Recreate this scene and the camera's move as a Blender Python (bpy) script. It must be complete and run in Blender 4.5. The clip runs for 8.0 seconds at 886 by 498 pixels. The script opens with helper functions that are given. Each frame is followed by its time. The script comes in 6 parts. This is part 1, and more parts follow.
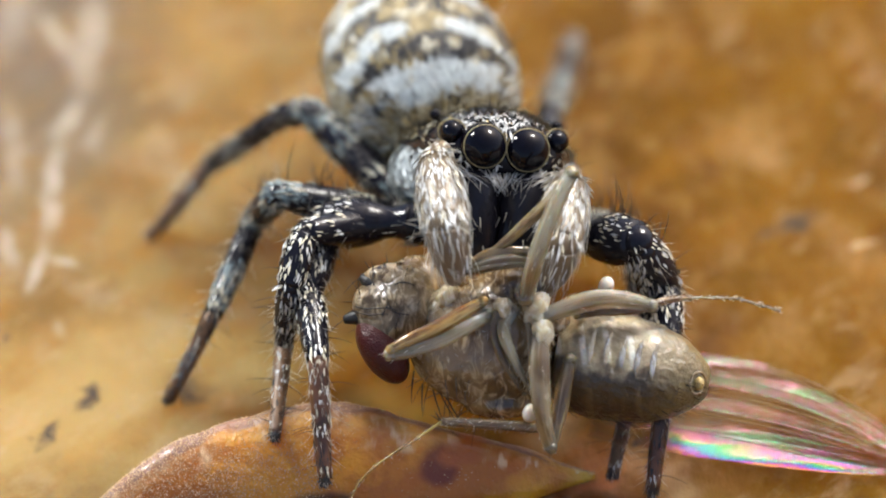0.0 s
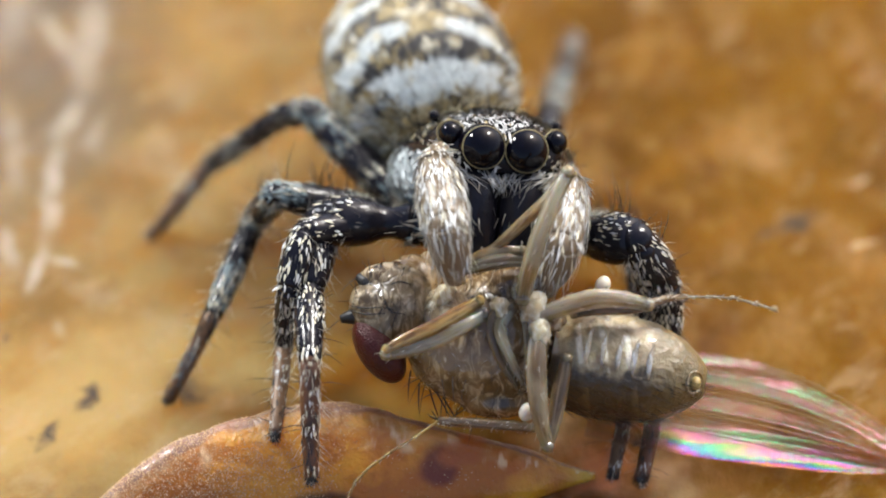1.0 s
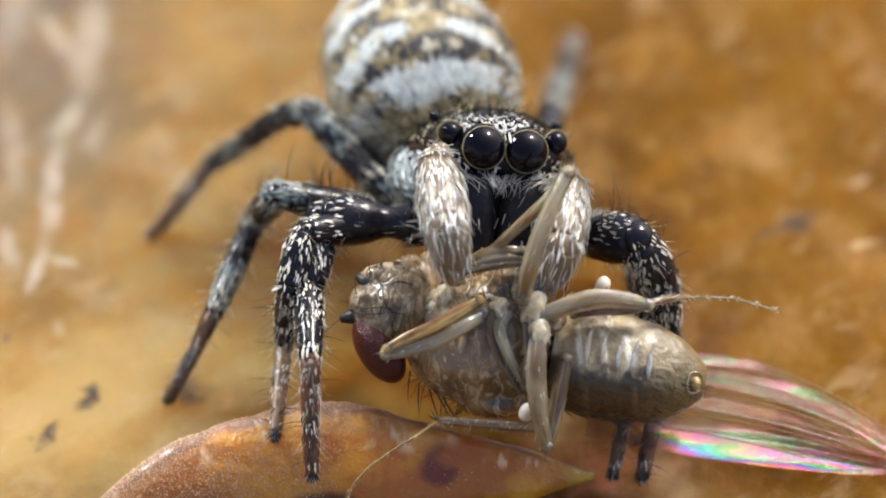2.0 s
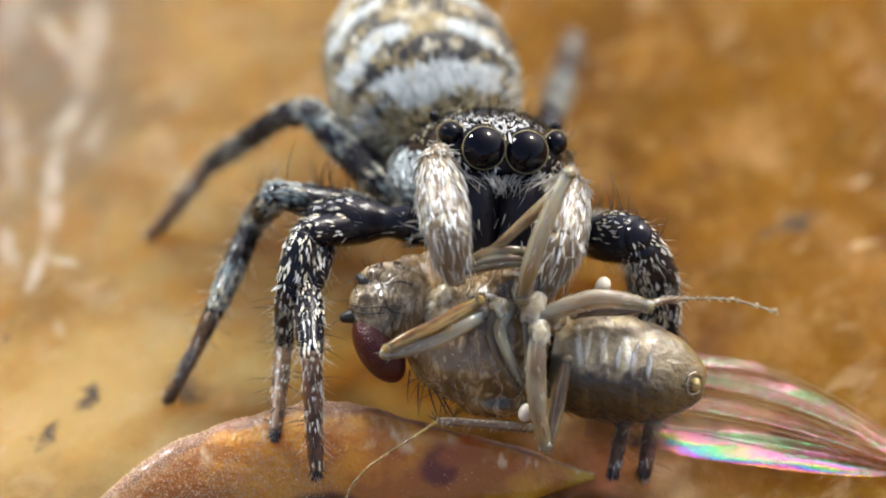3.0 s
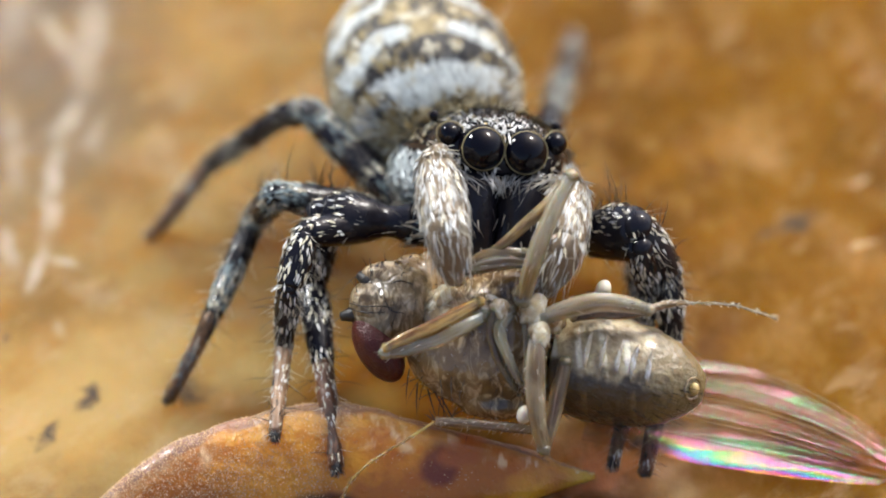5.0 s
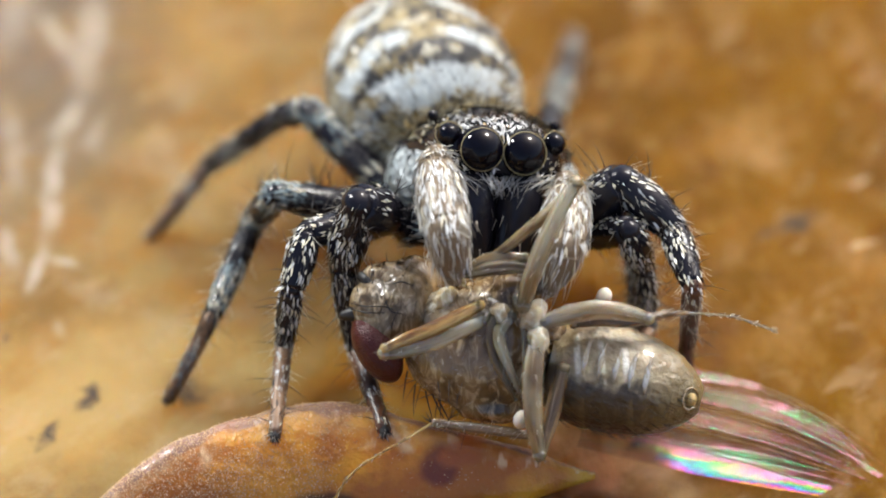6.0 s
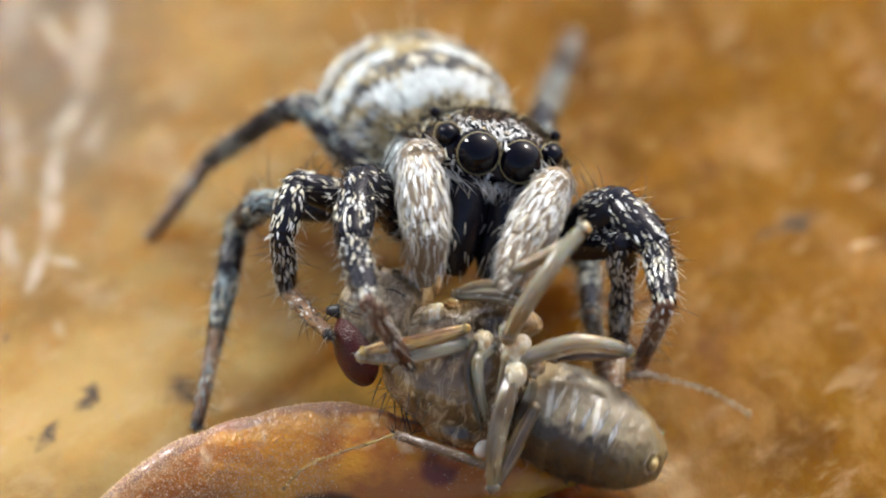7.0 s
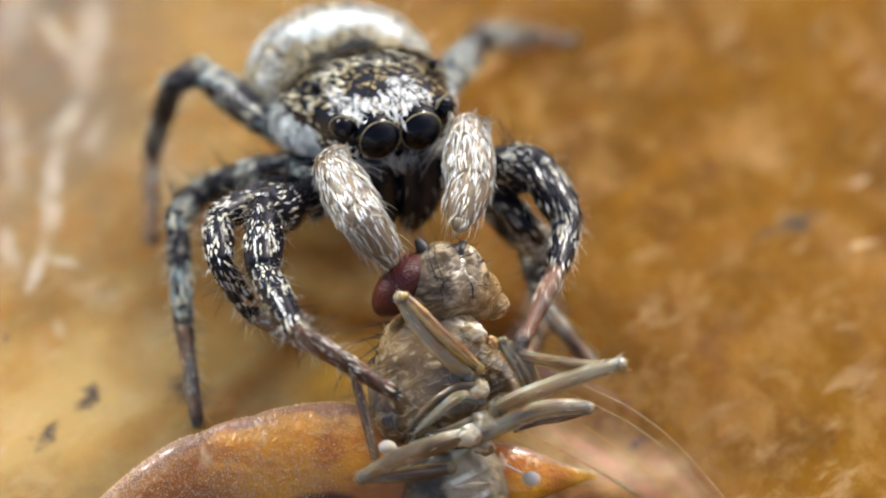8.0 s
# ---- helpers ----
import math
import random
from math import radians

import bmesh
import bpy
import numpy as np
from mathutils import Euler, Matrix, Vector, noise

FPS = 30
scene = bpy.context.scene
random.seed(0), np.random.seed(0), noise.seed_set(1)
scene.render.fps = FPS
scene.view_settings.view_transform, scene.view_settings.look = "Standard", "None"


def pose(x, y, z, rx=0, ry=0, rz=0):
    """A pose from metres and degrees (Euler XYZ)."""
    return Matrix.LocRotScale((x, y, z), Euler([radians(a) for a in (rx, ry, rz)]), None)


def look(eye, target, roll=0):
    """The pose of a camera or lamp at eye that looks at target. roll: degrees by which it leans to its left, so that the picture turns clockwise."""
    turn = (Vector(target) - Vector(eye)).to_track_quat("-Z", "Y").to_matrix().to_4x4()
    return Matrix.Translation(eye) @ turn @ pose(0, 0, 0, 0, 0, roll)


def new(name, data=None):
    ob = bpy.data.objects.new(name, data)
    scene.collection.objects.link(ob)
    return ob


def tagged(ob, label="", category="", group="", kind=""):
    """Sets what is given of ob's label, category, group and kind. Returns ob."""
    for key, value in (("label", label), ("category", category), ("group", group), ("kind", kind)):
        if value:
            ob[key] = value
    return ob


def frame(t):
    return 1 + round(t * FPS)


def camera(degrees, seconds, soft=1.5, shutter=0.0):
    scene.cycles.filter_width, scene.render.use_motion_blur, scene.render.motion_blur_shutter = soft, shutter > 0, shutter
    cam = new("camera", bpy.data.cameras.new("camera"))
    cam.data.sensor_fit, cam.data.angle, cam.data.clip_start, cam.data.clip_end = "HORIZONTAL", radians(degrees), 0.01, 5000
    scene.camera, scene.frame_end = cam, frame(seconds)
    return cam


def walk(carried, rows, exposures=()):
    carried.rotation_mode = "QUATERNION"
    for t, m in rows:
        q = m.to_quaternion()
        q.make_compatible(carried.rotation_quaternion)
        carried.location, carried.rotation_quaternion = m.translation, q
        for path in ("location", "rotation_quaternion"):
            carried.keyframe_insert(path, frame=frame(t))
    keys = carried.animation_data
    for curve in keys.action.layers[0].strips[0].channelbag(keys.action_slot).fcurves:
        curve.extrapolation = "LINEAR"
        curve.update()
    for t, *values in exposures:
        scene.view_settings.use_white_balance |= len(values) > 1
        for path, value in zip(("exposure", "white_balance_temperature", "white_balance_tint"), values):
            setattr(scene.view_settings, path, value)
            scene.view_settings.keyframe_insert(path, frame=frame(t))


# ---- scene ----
# A zebra jumping spider feeds on a fly, on a sunlit amber-brown wooden board.
# Lengths below are in millimetres unless said otherwise; MM turns them into metres.
MM = 0.001
LEAN = 40.0         # degrees by which the camera looks down
FAR = 60.0          # from the lens to the spider's face
HEIGHT = 2.18       # the face plane's middle above the board

# A slanted frame whose x goes right, y up along the lean, z towards the lens.
SLANT = Matrix.Translation((0, 0, HEIGHT * MM)) @ Matrix.Rotation(radians(90 - LEAN), 4, "X")


def slant(x, y, z):
    """World place, in metres, of a point of the slanted frame."""
    return SLANT @ Vector((x * MM, y * MM, z * MM))


# ---- camera ----
cam = camera(math.degrees(2 * math.atan(784 / 150 / FAR)), 8.0, soft=1.9, shutter=0.8)
eye_place = slant(0, 0, FAR)
walk(cam, [(0.0, look(eye_place, slant(0, 0, 0))), (8.0, look(eye_place, slant(0, 0, 0)))])
cam.data.dof.use_dof = True
cam.data.dof.focus_distance = (FAR - 0.45) * MM
cam.data.dof.aperture_fstop = 86.0

# ---- light ----
SUN_FROM = Vector((0.42, 0.42, 0.80)).normalized()
world = bpy.data.worlds.new("world")
scene.world = world
world.use_nodes = True
wn = world.node_tree.nodes
sky = wn.new("ShaderNodeTexSky")
sky.sky_type, sky.sun_disc = "NISHITA", False
sky.air_density, sky.dust_density, sky.ozone_density = 0.7, 4.0, 0.3
sky.sun_elevation = math.asin(SUN_FROM.z)
sky.sun_rotation = math.atan2(SUN_FROM.x, SUN_FROM.y)
world.node_tree.links.new(sky.outputs[0], wn["Background"].inputs[0])
wn["Background"].inputs[1].default_value = 0.25
sun = new("sun", bpy.data.lights.new("sun", "SUN"))
sun.data.energy, sun.data.angle, sun.data.color = 3.4, radians(11.0), (1.0, 1.0, 0.97)
sun.matrix_world = look(SUN_FROM, (0, 0, 0))
lamp = new("lamp", bpy.data.lights.new("lamp", "AREA"))
lamp.data.shape, lamp.data.size = "DISK", 0.018
lamp.data.energy, lamp.data.color = 0.125, (1.0, 1.0, 0.97)
lamp.matrix_world = look((-0.064, 0.036, 0.068), (0, 0, 0.002))
scene.view_settings.exposure = 0.0


# ---- materials ----
def material(name, color, rough=0.5, metal=0.0, second=None, scale=8.0, bump=0.0, bump_scale=30.0, coat=0.0,
             subsurface=0.0, glow_depth=0.2, island=0.0, spec=0.5, mix_low=0.35, mix_high=0.7, thin=0.0):
    """A procedural surface: two colours mixed by noise (scale in cycles a millimetre), fine relief, change from piece to piece."""
    m = bpy.data.materials.new(name)
    m.use_nodes = True
    nt = m.node_tree
    n, ln = nt.nodes, nt.links.new
    b = n["Principled BSDF"]
    b.inputs["Roughness"].default_value, b.inputs["Metallic"].default_value = rough, metal
    b.inputs["Coat Weight"].default_value = coat
    b.inputs["Coat Roughness"].default_value = 0.08
    b.inputs["Specular IOR Level"].default_value = spec
    if subsurface:
        b.inputs["Subsurface Weight"].default_value = subsurface
        b.inputs["Subsurface Scale"].default_value = glow_depth * MM
        b.inputs["Subsurface Radius"].default_value = (1.0, 0.6, 0.3)
    tc = n.new("ShaderNodeTexCoord")
    noise_a = n.new("ShaderNodeTexNoise")
    noise_a.inputs["Scale"].default_value = scale * 1000
    noise_a.inputs["Detail"].default_value = 6
    ln(tc.outputs["Object"], noise_a.inputs["Vector"])
    ramp = n.new("ShaderNodeMapRange")
    ramp.inputs["From Min"].default_value, ramp.inputs["From Max"].default_value = mix_low, mix_high
    ln(noise_a.outputs[0], ramp.inputs["Value"])
    mix = n.new("ShaderNodeMix")
    mix.data_type = "RGBA"
    mix.inputs[6].default_value = (*color, 1)
    mix.inputs[7].default_value = (*(second or [c * 0.75 for c in color]), 1)
    ln(ramp.outputs[0], mix.inputs[0])
    out = mix.outputs[2]
    if island:
        g = n.new("ShaderNodeNewGeometry")
        r = n.new("ShaderNodeMapRange")
        r.inputs["To Min"].default_value, r.inputs["To Max"].default_value = 1 - island, 1 + island * 0.4
        ln(g.outputs["Random Per Island"], r.inputs["Value"])
        hsv = n.new("ShaderNodeHueSaturation")
        ln(r.outputs[0], hsv.inputs["Value"])
        ln(out, hsv.inputs["Color"])
        out = hsv.outputs[0]
    ln(out, b.inputs["Base Color"])
    if thin:
        # light also comes through a thin scale or hair
        through_it = n.new("ShaderNodeBsdfTranslucent")
        both = n.new("ShaderNodeMixShader")
        both.inputs[0].default_value = thin
        ln(out, through_it.inputs[0])
        ln(b.outputs[0], both.inputs[1])
        ln(through_it.outputs[0], both.inputs[2])
        ln(both.outputs[0], n["Material Output"].inputs[0])
    if bump:
        noise_b = n.new("ShaderNodeTexNoise")
        noise_b.inputs["Scale"].default_value = bump_scale * 1000
        noise_b.inputs["Detail"].default_value = 4
        ln(tc.outputs["Object"], noise_b.inputs["Vector"])
        bp = n.new("ShaderNodeBump")
        bp.inputs["Strength"].default_value, bp.inputs["Distance"].default_value = 1.0, bump * MM
        ln(noise_b.outputs[0], bp.inputs["Height"])
        ln(bp.outputs[0], b.inputs["Normal"])
    return m


M_BLACK = material("black_cuticle", (0.006, 0.006, 0.010), 0.16, second=(0.013, 0.012, 0.016), scale=3, bump=0.006, bump_scale=16, coat=0.0, spec=0.26)
M_BROWN = material("brown_cuticle", (0.15, 0.06, 0.026), 0.35, second=(0.035, 0.015, 0.009), scale=4, bump=0.012, bump_scale=14)
M_WHITE = material("white_scale", (0.66, 0.67, 0.655), 0.35, second=(0.56, 0.57, 0.56), scale=6, island=0.35)
M_FROST = material("frosty_white_scale", (0.76, 0.80, 0.79), 0.4, second=(0.62, 0.67, 0.66), scale=6, island=0.3, thin=0.25)
M_CREAM = material("cream_scale", (0.66, 0.61, 0.45), 0.35, second=(0.54, 0.51, 0.40), scale=6, island=0.4)
M_TAN = material("tan_scale", (0.43, 0.33, 0.14), 0.45, second=(0.24, 0.18, 0.08), scale=5, island=0.5)
M_BLUE = material("blue_grey_scale", (0.28, 0.36, 0.365), 0.4, second=(0.13, 0.18, 0.195), scale=5, island=0.5)
M_DARK = material("dark_scale", (0.014, 0.014, 0.016), 0.45, second=(0.03, 0.027, 0.024), scale=5, island=0.5)
M_BRISTLE = material("black_bristle", (0.012, 0.01, 0.009), 0.5)
M_HAIR = material("pale_hair", (0.62, 0.58, 0.50), 0.35, second=(0.5, 0.45, 0.36), island=0.4, thin=0.25)
M_PALP = material("tan_palp_skin", (0.22, 0.162, 0.10), 0.3, second=(0.15, 0.105, 0.062), scale=2, bump=0.006, subsurface=0.1)
M_EYE = material("black_eye_lens", (0.002, 0.002, 0.005), 0.02, second=(0.003, 0.002, 0.003), spec=0.22)
M_SHIN = material("pale_brown_cuticle", (0.24, 0.135, 0.068), 0.45, second=(0.09, 0.046, 0.024), scale=4, bump=0.012, bump_scale=14, subsurface=0.2)
M_RIM = material("yellow_eye_rim", (0.34, 0.28, 0.13), 0.5, second=(0.18, 0.14, 0.07), scale=15, bump=0.01)



def fly_skin(name, light, mid, dark, grain=2.0, lines=0.6, gloss=0.2, glow=0.4, clear=0.15):
    """Wet, half clear insect skin: blotches, finer fibres, dark seams and small creases that catch the light."""
    m = material(name, mid, gloss, second=dark, scale=grain, coat=0.7, subsurface=glow, glow_depth=0.45, mix_low=0.35, mix_high=0.68)
    m.node_tree.nodes["Principled BSDF"].inputs["Subsurface Radius"].default_value = (1.0, 0.8, 0.5)
    n, ln = m.node_tree.nodes, m.node_tree.links.new
    b = n["Principled BSDF"]
    under = b.inputs["Base Color"].links[0].from_socket
    tc = n.new("ShaderNodeTexCoord")
    vec = n.new("ShaderNodeVectorMath")
    vec.operation = "SCALE"
    vec.inputs["Scale"].default_value = 1000
    ln(tc.outputs["Object"], vec.inputs[0])
    fib = n.new("ShaderNodeTexNoise")
    fib.inputs["Scale"].default_value, fib.inputs["Detail"].default_value = grain * 2.6, 3
    fib.inputs["Roughness"].default_value, fib.inputs["Distortion"].default_value = 0.62, 1.2
    lay = n.new("ShaderNodeMapping")
    lay.inputs["Rotation"].default_value, lay.inputs["Scale"].default_value = (0, 0, radians(-20)), (1.5, 0.7, 1.0)
    ln(vec.outputs[0], lay.inputs[0])
    ln(lay.outputs[0], fib.inputs["Vector"])
    push = n.new("ShaderNodeVectorMath")
    push.operation = "MULTIPLY_ADD"
    push.inputs[1].default_value = (0.5, 0.5, 0.5)
    soft = n.new("ShaderNodeTexNoise")
    soft.inputs["Scale"].default_value = 2.5
    ln(vec.outputs[0], soft.inputs["Vector"])
    ln(soft.outputs["Color"], push.inputs[0])
    ln(vec.outputs[0], push.inputs[2])
    seam = n.new("ShaderNodeTexVoronoi")
    seam.feature = "DISTANCE_TO_EDGE"
    seam.inputs["Scale"].default_value = grain * 1.3
    ln(push.outputs[0], seam.inputs["Vector"])

    def span(v, lo, hi, a=0.0, c=1.0):
        q = n.new("ShaderNodeMapRange")
        q.interpolation_type = "SMOOTHSTEP"
        for key, x in (("From Min", lo), ("From Max", hi), ("To Min", a), ("To Max", c)):
            q.inputs[key].default_value = x
        ln(v, q.inputs["Value"])
        return q.outputs[0]

    def blend(f, a, c):
        q = n.new("ShaderNodeMix")
        q.data_type = "RGBA"
        ln(f, q.inputs[0])
        ln(a, q.inputs[6])
        q.inputs[7].default_value = (*c, 1)
        return q.outputs[2]

    out = blend(span(fib.outputs[0], 0.43, 0.69, 0.0, 0.8), under, light)
    out = blend(span(seam.outputs["Distance"], 0.055, 0.0, 0.0, lines), out, [c * 0.5 for c in dark])
    ln(out, b.inputs["Base Color"])
    add = n.new("ShaderNodeMath")
    add.operation = "MULTIPLY_ADD"
    add.inputs[1].default_value = 0.7
    ln(fib.outputs[0], add.inputs[0])
    ln(span(seam.outputs["Distance"], 0.0, 0.12, 0.0, lines), add.inputs[2])
    bp = n.new("ShaderNodeBump")
    bp.inputs["Strength"].default_value, bp.inputs["Distance"].default_value = 0.9, 0.022 * MM
    ln(add.outputs[0], bp.inputs["Height"])
    ln(bp.outputs[0], b.inputs["Normal"])
    ln(bp.outputs[0], b.inputs["Coat Normal"])
    b.inputs["Transmission Weight"].default_value = clear
    b.inputs["IOR"].default_value = 1.36
    b.inputs["Coat Weight"].default_value = 0.8
    b.inputs["Coat Roughness"].default_value = 0.07
    return m


def fly_fibre(name, light, mid, dark, clear=0.2, edge=(0.5, 0.66)):
    """Half clear limb skin with fine lines that run along the limb."""
    m = material(name, mid, 0.26, coat=0.4, subsurface=0.7, glow_depth=0.35)
    n, ln = m.node_tree.nodes, m.node_tree.links.new
    b = n["Principled BSDF"]
    at = n.new("ShaderNodeAttribute")
    at.attribute_name = "flow"

    def lines(scale, detail):
        mp = n.new("ShaderNodeMapping")
        mp.inputs["Scale"].default_value = scale
        ln(at.outputs["Vector"], mp.inputs[0])
        q = n.new("ShaderNodeTexNoise")
        q.inputs["Scale"].default_value, q.inputs["Detail"].default_value = 1.0, detail
        ln(mp.outputs[0], q.inputs["Vector"])
        return q.outputs[0]

    def span(v, lo, hi, top=1.0):
        q = n.new("ShaderNodeMapRange")
        q.interpolation_type = "SMOOTHSTEP"
        q.inputs["From Min"].default_value, q.inputs["From Max"].default_value, q.inputs["To Max"].default_value = lo, hi, top
        ln(v, q.inputs["Value"])
        return q.outputs[0]

    def blend(f, a, c):
        q = n.new("ShaderNodeMix")
        q.data_type = "RGBA"
        ln(f, q.inputs[0])
        if isinstance(a, tuple):
            q.inputs[6].default_value = (*a, 1)
        else:
            ln(a, q.inputs[6])
        q.inputs[7].default_value = (*c, 1)
        return q.outputs[2]

    fine = lines((1.1, 22.0, 22.0), 3)
    out = blend(span(lines((2.2, 5.0, 5.0), 3), 0.42, 0.62), mid, dark)
    out = blend(span(fine, *edge, 0.6), out, light)
    out = blend(span(lines((0.7, 30.0, 30.0), 2), 0.58, 0.72, 0.4), out, tuple(c * 0.6 for c in dark))
    ln(out, b.inputs["Base Color"])
    bp = n.new("ShaderNodeBump")
    bp.inputs["Strength"].default_value, bp.inputs["Distance"].default_value = 0.8, 0.02 * MM
    ln(fine, bp.inputs["Height"])
    ln(bp.outputs[0], b.inputs["Normal"])
    ln(bp.outputs[0], b.inputs["Coat Normal"])
    b.inputs["Transmission Weight"].default_value = clear
    b.inputs["IOR"].default_value = 1.36
    b.inputs["Coat Weight"].default_value = 0.8
    b.inputs["Coat Roughness"].default_value = 0.08
    return m


M_FLYSKIN = fly_skin("fly_tan_skin", (0.80, 0.70, 0.50), (0.38, 0.27, 0.14), (0.075, 0.044, 0.018), 2.0, 0.12, 0.26, 0.6, 0.25)
M_FLYDARK = fly_skin("fly_dark_skin", (0.62, 0.48, 0.29), (0.28, 0.175, 0.075), (0.036, 0.019, 0.008), 2.0, 0.12, 0.26, 0.45, 0.1)
M_FLYPALE = fly_skin("fly_pale_membrane", (0.88, 0.84, 0.70), (0.68, 0.56, 0.37), (0.34, 0.22, 0.10), 2.4, 0.15, 0.24, 0.8, 0.3)
M_FLYLEG = fly_fibre("fly_straw_leg", (0.88, 0.82, 0.66), (0.70, 0.59, 0.39), (0.46, 0.34, 0.17), 0.7, (0.46, 0.62))
M_FLYGREY = fly_fibre("fly_grey_leg", (0.82, 0.75, 0.58), (0.54, 0.44, 0.27), (0.26, 0.18, 0.09), 0.7)
M_AMBER = fly_fibre("fly_amber_leg", (0.62, 0.46, 0.20), (0.36, 0.22, 0.065), (0.13, 0.064, 0.02), 0.2)
M_FLYSHIN = fly_fibre("fly_brown_shin", (0.50, 0.40, 0.25), (0.28, 0.20, 0.10), (0.10, 0.065, 0.03), 0.4)
M_FLYHEAD = fly_skin("fly_head_skin", (0.62, 0.50, 0.33), (0.26, 0.18, 0.09), (0.06, 0.038, 0.018), 2.4, 0.3, 0.3, 0.6, 0.3)
M_FLYHEAD.node_tree.nodes["Principled BSDF"].inputs["Coat Weight"].default_value = 0.5
M_KNOB = material("white_haltere", (0.62, 0.58, 0.50), 0.3, second=(0.50, 0.44, 0.34), scale=4, subsurface=0.5)


# ---- building blocks ----
class Shell:
    """Vertices and faces of one part, in millimetres, with a material slot for each face."""

    def __init__(self):
        self.v, self.f, self.m, self.n, self.flow = [], [], [], 0, []

    def add(self, verts, faces, slot=0, flow=None):
        verts = np.asarray(verts, float).reshape(-1, 3)
        self.v.append(verts)
        self.flow.append(verts if flow is None else np.asarray(flow, float).reshape(-1, 3))
        k = self.n
        self.f.extend([tuple(int(i) + k for i in f) for f in faces])
        self.m.extend([slot] * len(faces))
        self.n += len(verts)
        return verts

    def rings(self, rings, slot=0, close=True, flow=None):
        """Skin over rings of equal count, closed at both ends. flow: places on the form as if it were pulled straight along x."""
        k, n = len(rings), len(rings[0])
        verts = np.concatenate([np.asarray(r) for r in rings])
        a, b, c = (np.array([q[j] for q in rings]) for j in (0, n // 3, 2 * n // 3))
        turn = np.cross(b - a, c - a)[k // 2] @ (np.mean(rings[-1], 0) - np.mean(rings[0], 0))
        faces = [(i * n + j, i * n + (j + 1) % n, (i + 1) * n + (j + 1) % n, (i + 1) * n + j) for i in range(k - 1) for j in range(n)]
        if close:
            faces += [tuple(range(n - 1, -1, -1)), tuple((k - 1) * n + j for j in range(n))]
        if turn < 0:
            faces = [q[::-1] for q in faces]
        self.add(verts, faces, slot, flow)

    def tube(self, pts, radii, slot=0, n=12, flat=1.0, side=None, ridge=0.0):
        """A round or flattened tube along a line of points."""
        pts = smooth_line(pts)
        radii = smooth_line([(r, 0, 0) for r in radii])[:, 0]
        t = np.gradient(pts, axis=0)
        t /= np.linalg.norm(t, axis=1)[:, None] + 1e-12
        s = np.array(side if side is not None else (0.31, 0.17, 0.93), float)
        rings, flow = [], []
        gone = np.concatenate([[0], np.cumsum(np.linalg.norm(np.diff(pts, axis=0), axis=1))]) + 7.3 * pts[0, 0] + 3.1 * pts[0, 1]
        for p, d, r, far in zip(pts, t, radii, gone):
            a = np.cross(d, s)
            a /= np.linalg.norm(a) + 1e-9
            b = np.cross(d, a)
            s = -b if side is None else s
            ang = np.linspace(0, 2 * np.pi, n, endpoint=False)
            rr = np.full(n, r)
            if ridge:
                rr = rr * (1 + ridge * np.cos(5 * ang) + 0.4 * ridge * np.cos(9 * ang + 1))
            rings.append(p + np.outer(np.cos(ang) * rr, a) + np.outer(np.sin(ang) * rr * flat, b))
            flow.append(np.stack([np.full(n, far), np.cos(ang) * 0.12, np.sin(ang) * 0.12], 1))
        self.rings(rings, slot, True, np.concatenate(flow))

    def ball(self, centre, radii, slot=0, n=24, k=14, turn=None, wobble=0.0, freq=2.0):
        """An egg-shaped form, a little uneven."""
        th = np.linspace(0.02, np.pi - 0.02, k)
        ph = np.linspace(0, 2 * np.pi, n, endpoint=False)
        rings = []
        for a in th:
            ring = np.stack([np.full(n, np.cos(a)), np.sin(a) * np.cos(ph), np.sin(a) * np.sin(ph)], 1)
            if wobble:
                ring = np.array([q * (1 + wobble * noise.noise(Vector(q * freq) + Vector(centre))) for q in ring])
            ring = ring * np.asarray(radii)
            if turn is not None:
                ring = ring @ np.array(turn).T
            rings.append(ring + np.asarray(centre))
        self.rings(rings, slot)

    def soup(self):
        """Triangles of everything so far: corners, normals, areas."""
        v = np.concatenate(self.v)
        tri = np.array([(f[0], f[i], f[i + 1]) for f in self.f for i in range(1, len(f) - 1)])
        a, b, c = v[tri[:, 0]], v[tri[:, 1]], v[tri[:, 2]]
        nrm = np.cross(b - a, c - a)
        area = np.linalg.norm(nrm, axis=1)
        return a, b, c, nrm / (area[:, None] + 1e-15), area

    def cloud(self, count, rng, soup=None):
        """Random places on the skin and their normals."""
        a, b, c, nrm, area = soup or self.soup()
        i = rng.choice(len(area), count, p=area / area.sum())
        u, w = rng.random((2, count, 1))
        over = (u + w) > 1
        u, w = np.where(over, 1 - u, u), np.where(over, 1 - w, w)
        return a[i] + u * (b[i] - a[i]) + w * (c[i] - a[i]), nrm[i]

    def blades(self, p, nrm, comb, length, width, lift, slot, rng, jitter=0.3):
        """Flat pointed scales at places p, combed one way, lifted off the skin."""
        k = len(p)
        if not k:
            return
        comb = np.broadcast_to(np.asarray(comb, float), p.shape) + jitter * rng.standard_normal(p.shape)
        t = comb - (comb * nrm).sum(1)[:, None] * nrm
        t /= np.linalg.norm(t, axis=1)[:, None] + 1e-9
        s = np.cross(nrm, t)
        s += 0.35 * rng.standard_normal((k, 1)) * nrm
        ln = length * (0.65 + 0.7 * rng.random((k, 1)))
        w = width * (0.7 + 0.6 * rng.random((k, 1)))
        li = lift * (0.4 + 1.2 * rng.random((k, 1)))
        base = p - 0.004 * nrm
        mid = base + t * ln * 0.5 + nrm * ln * li * 0.5
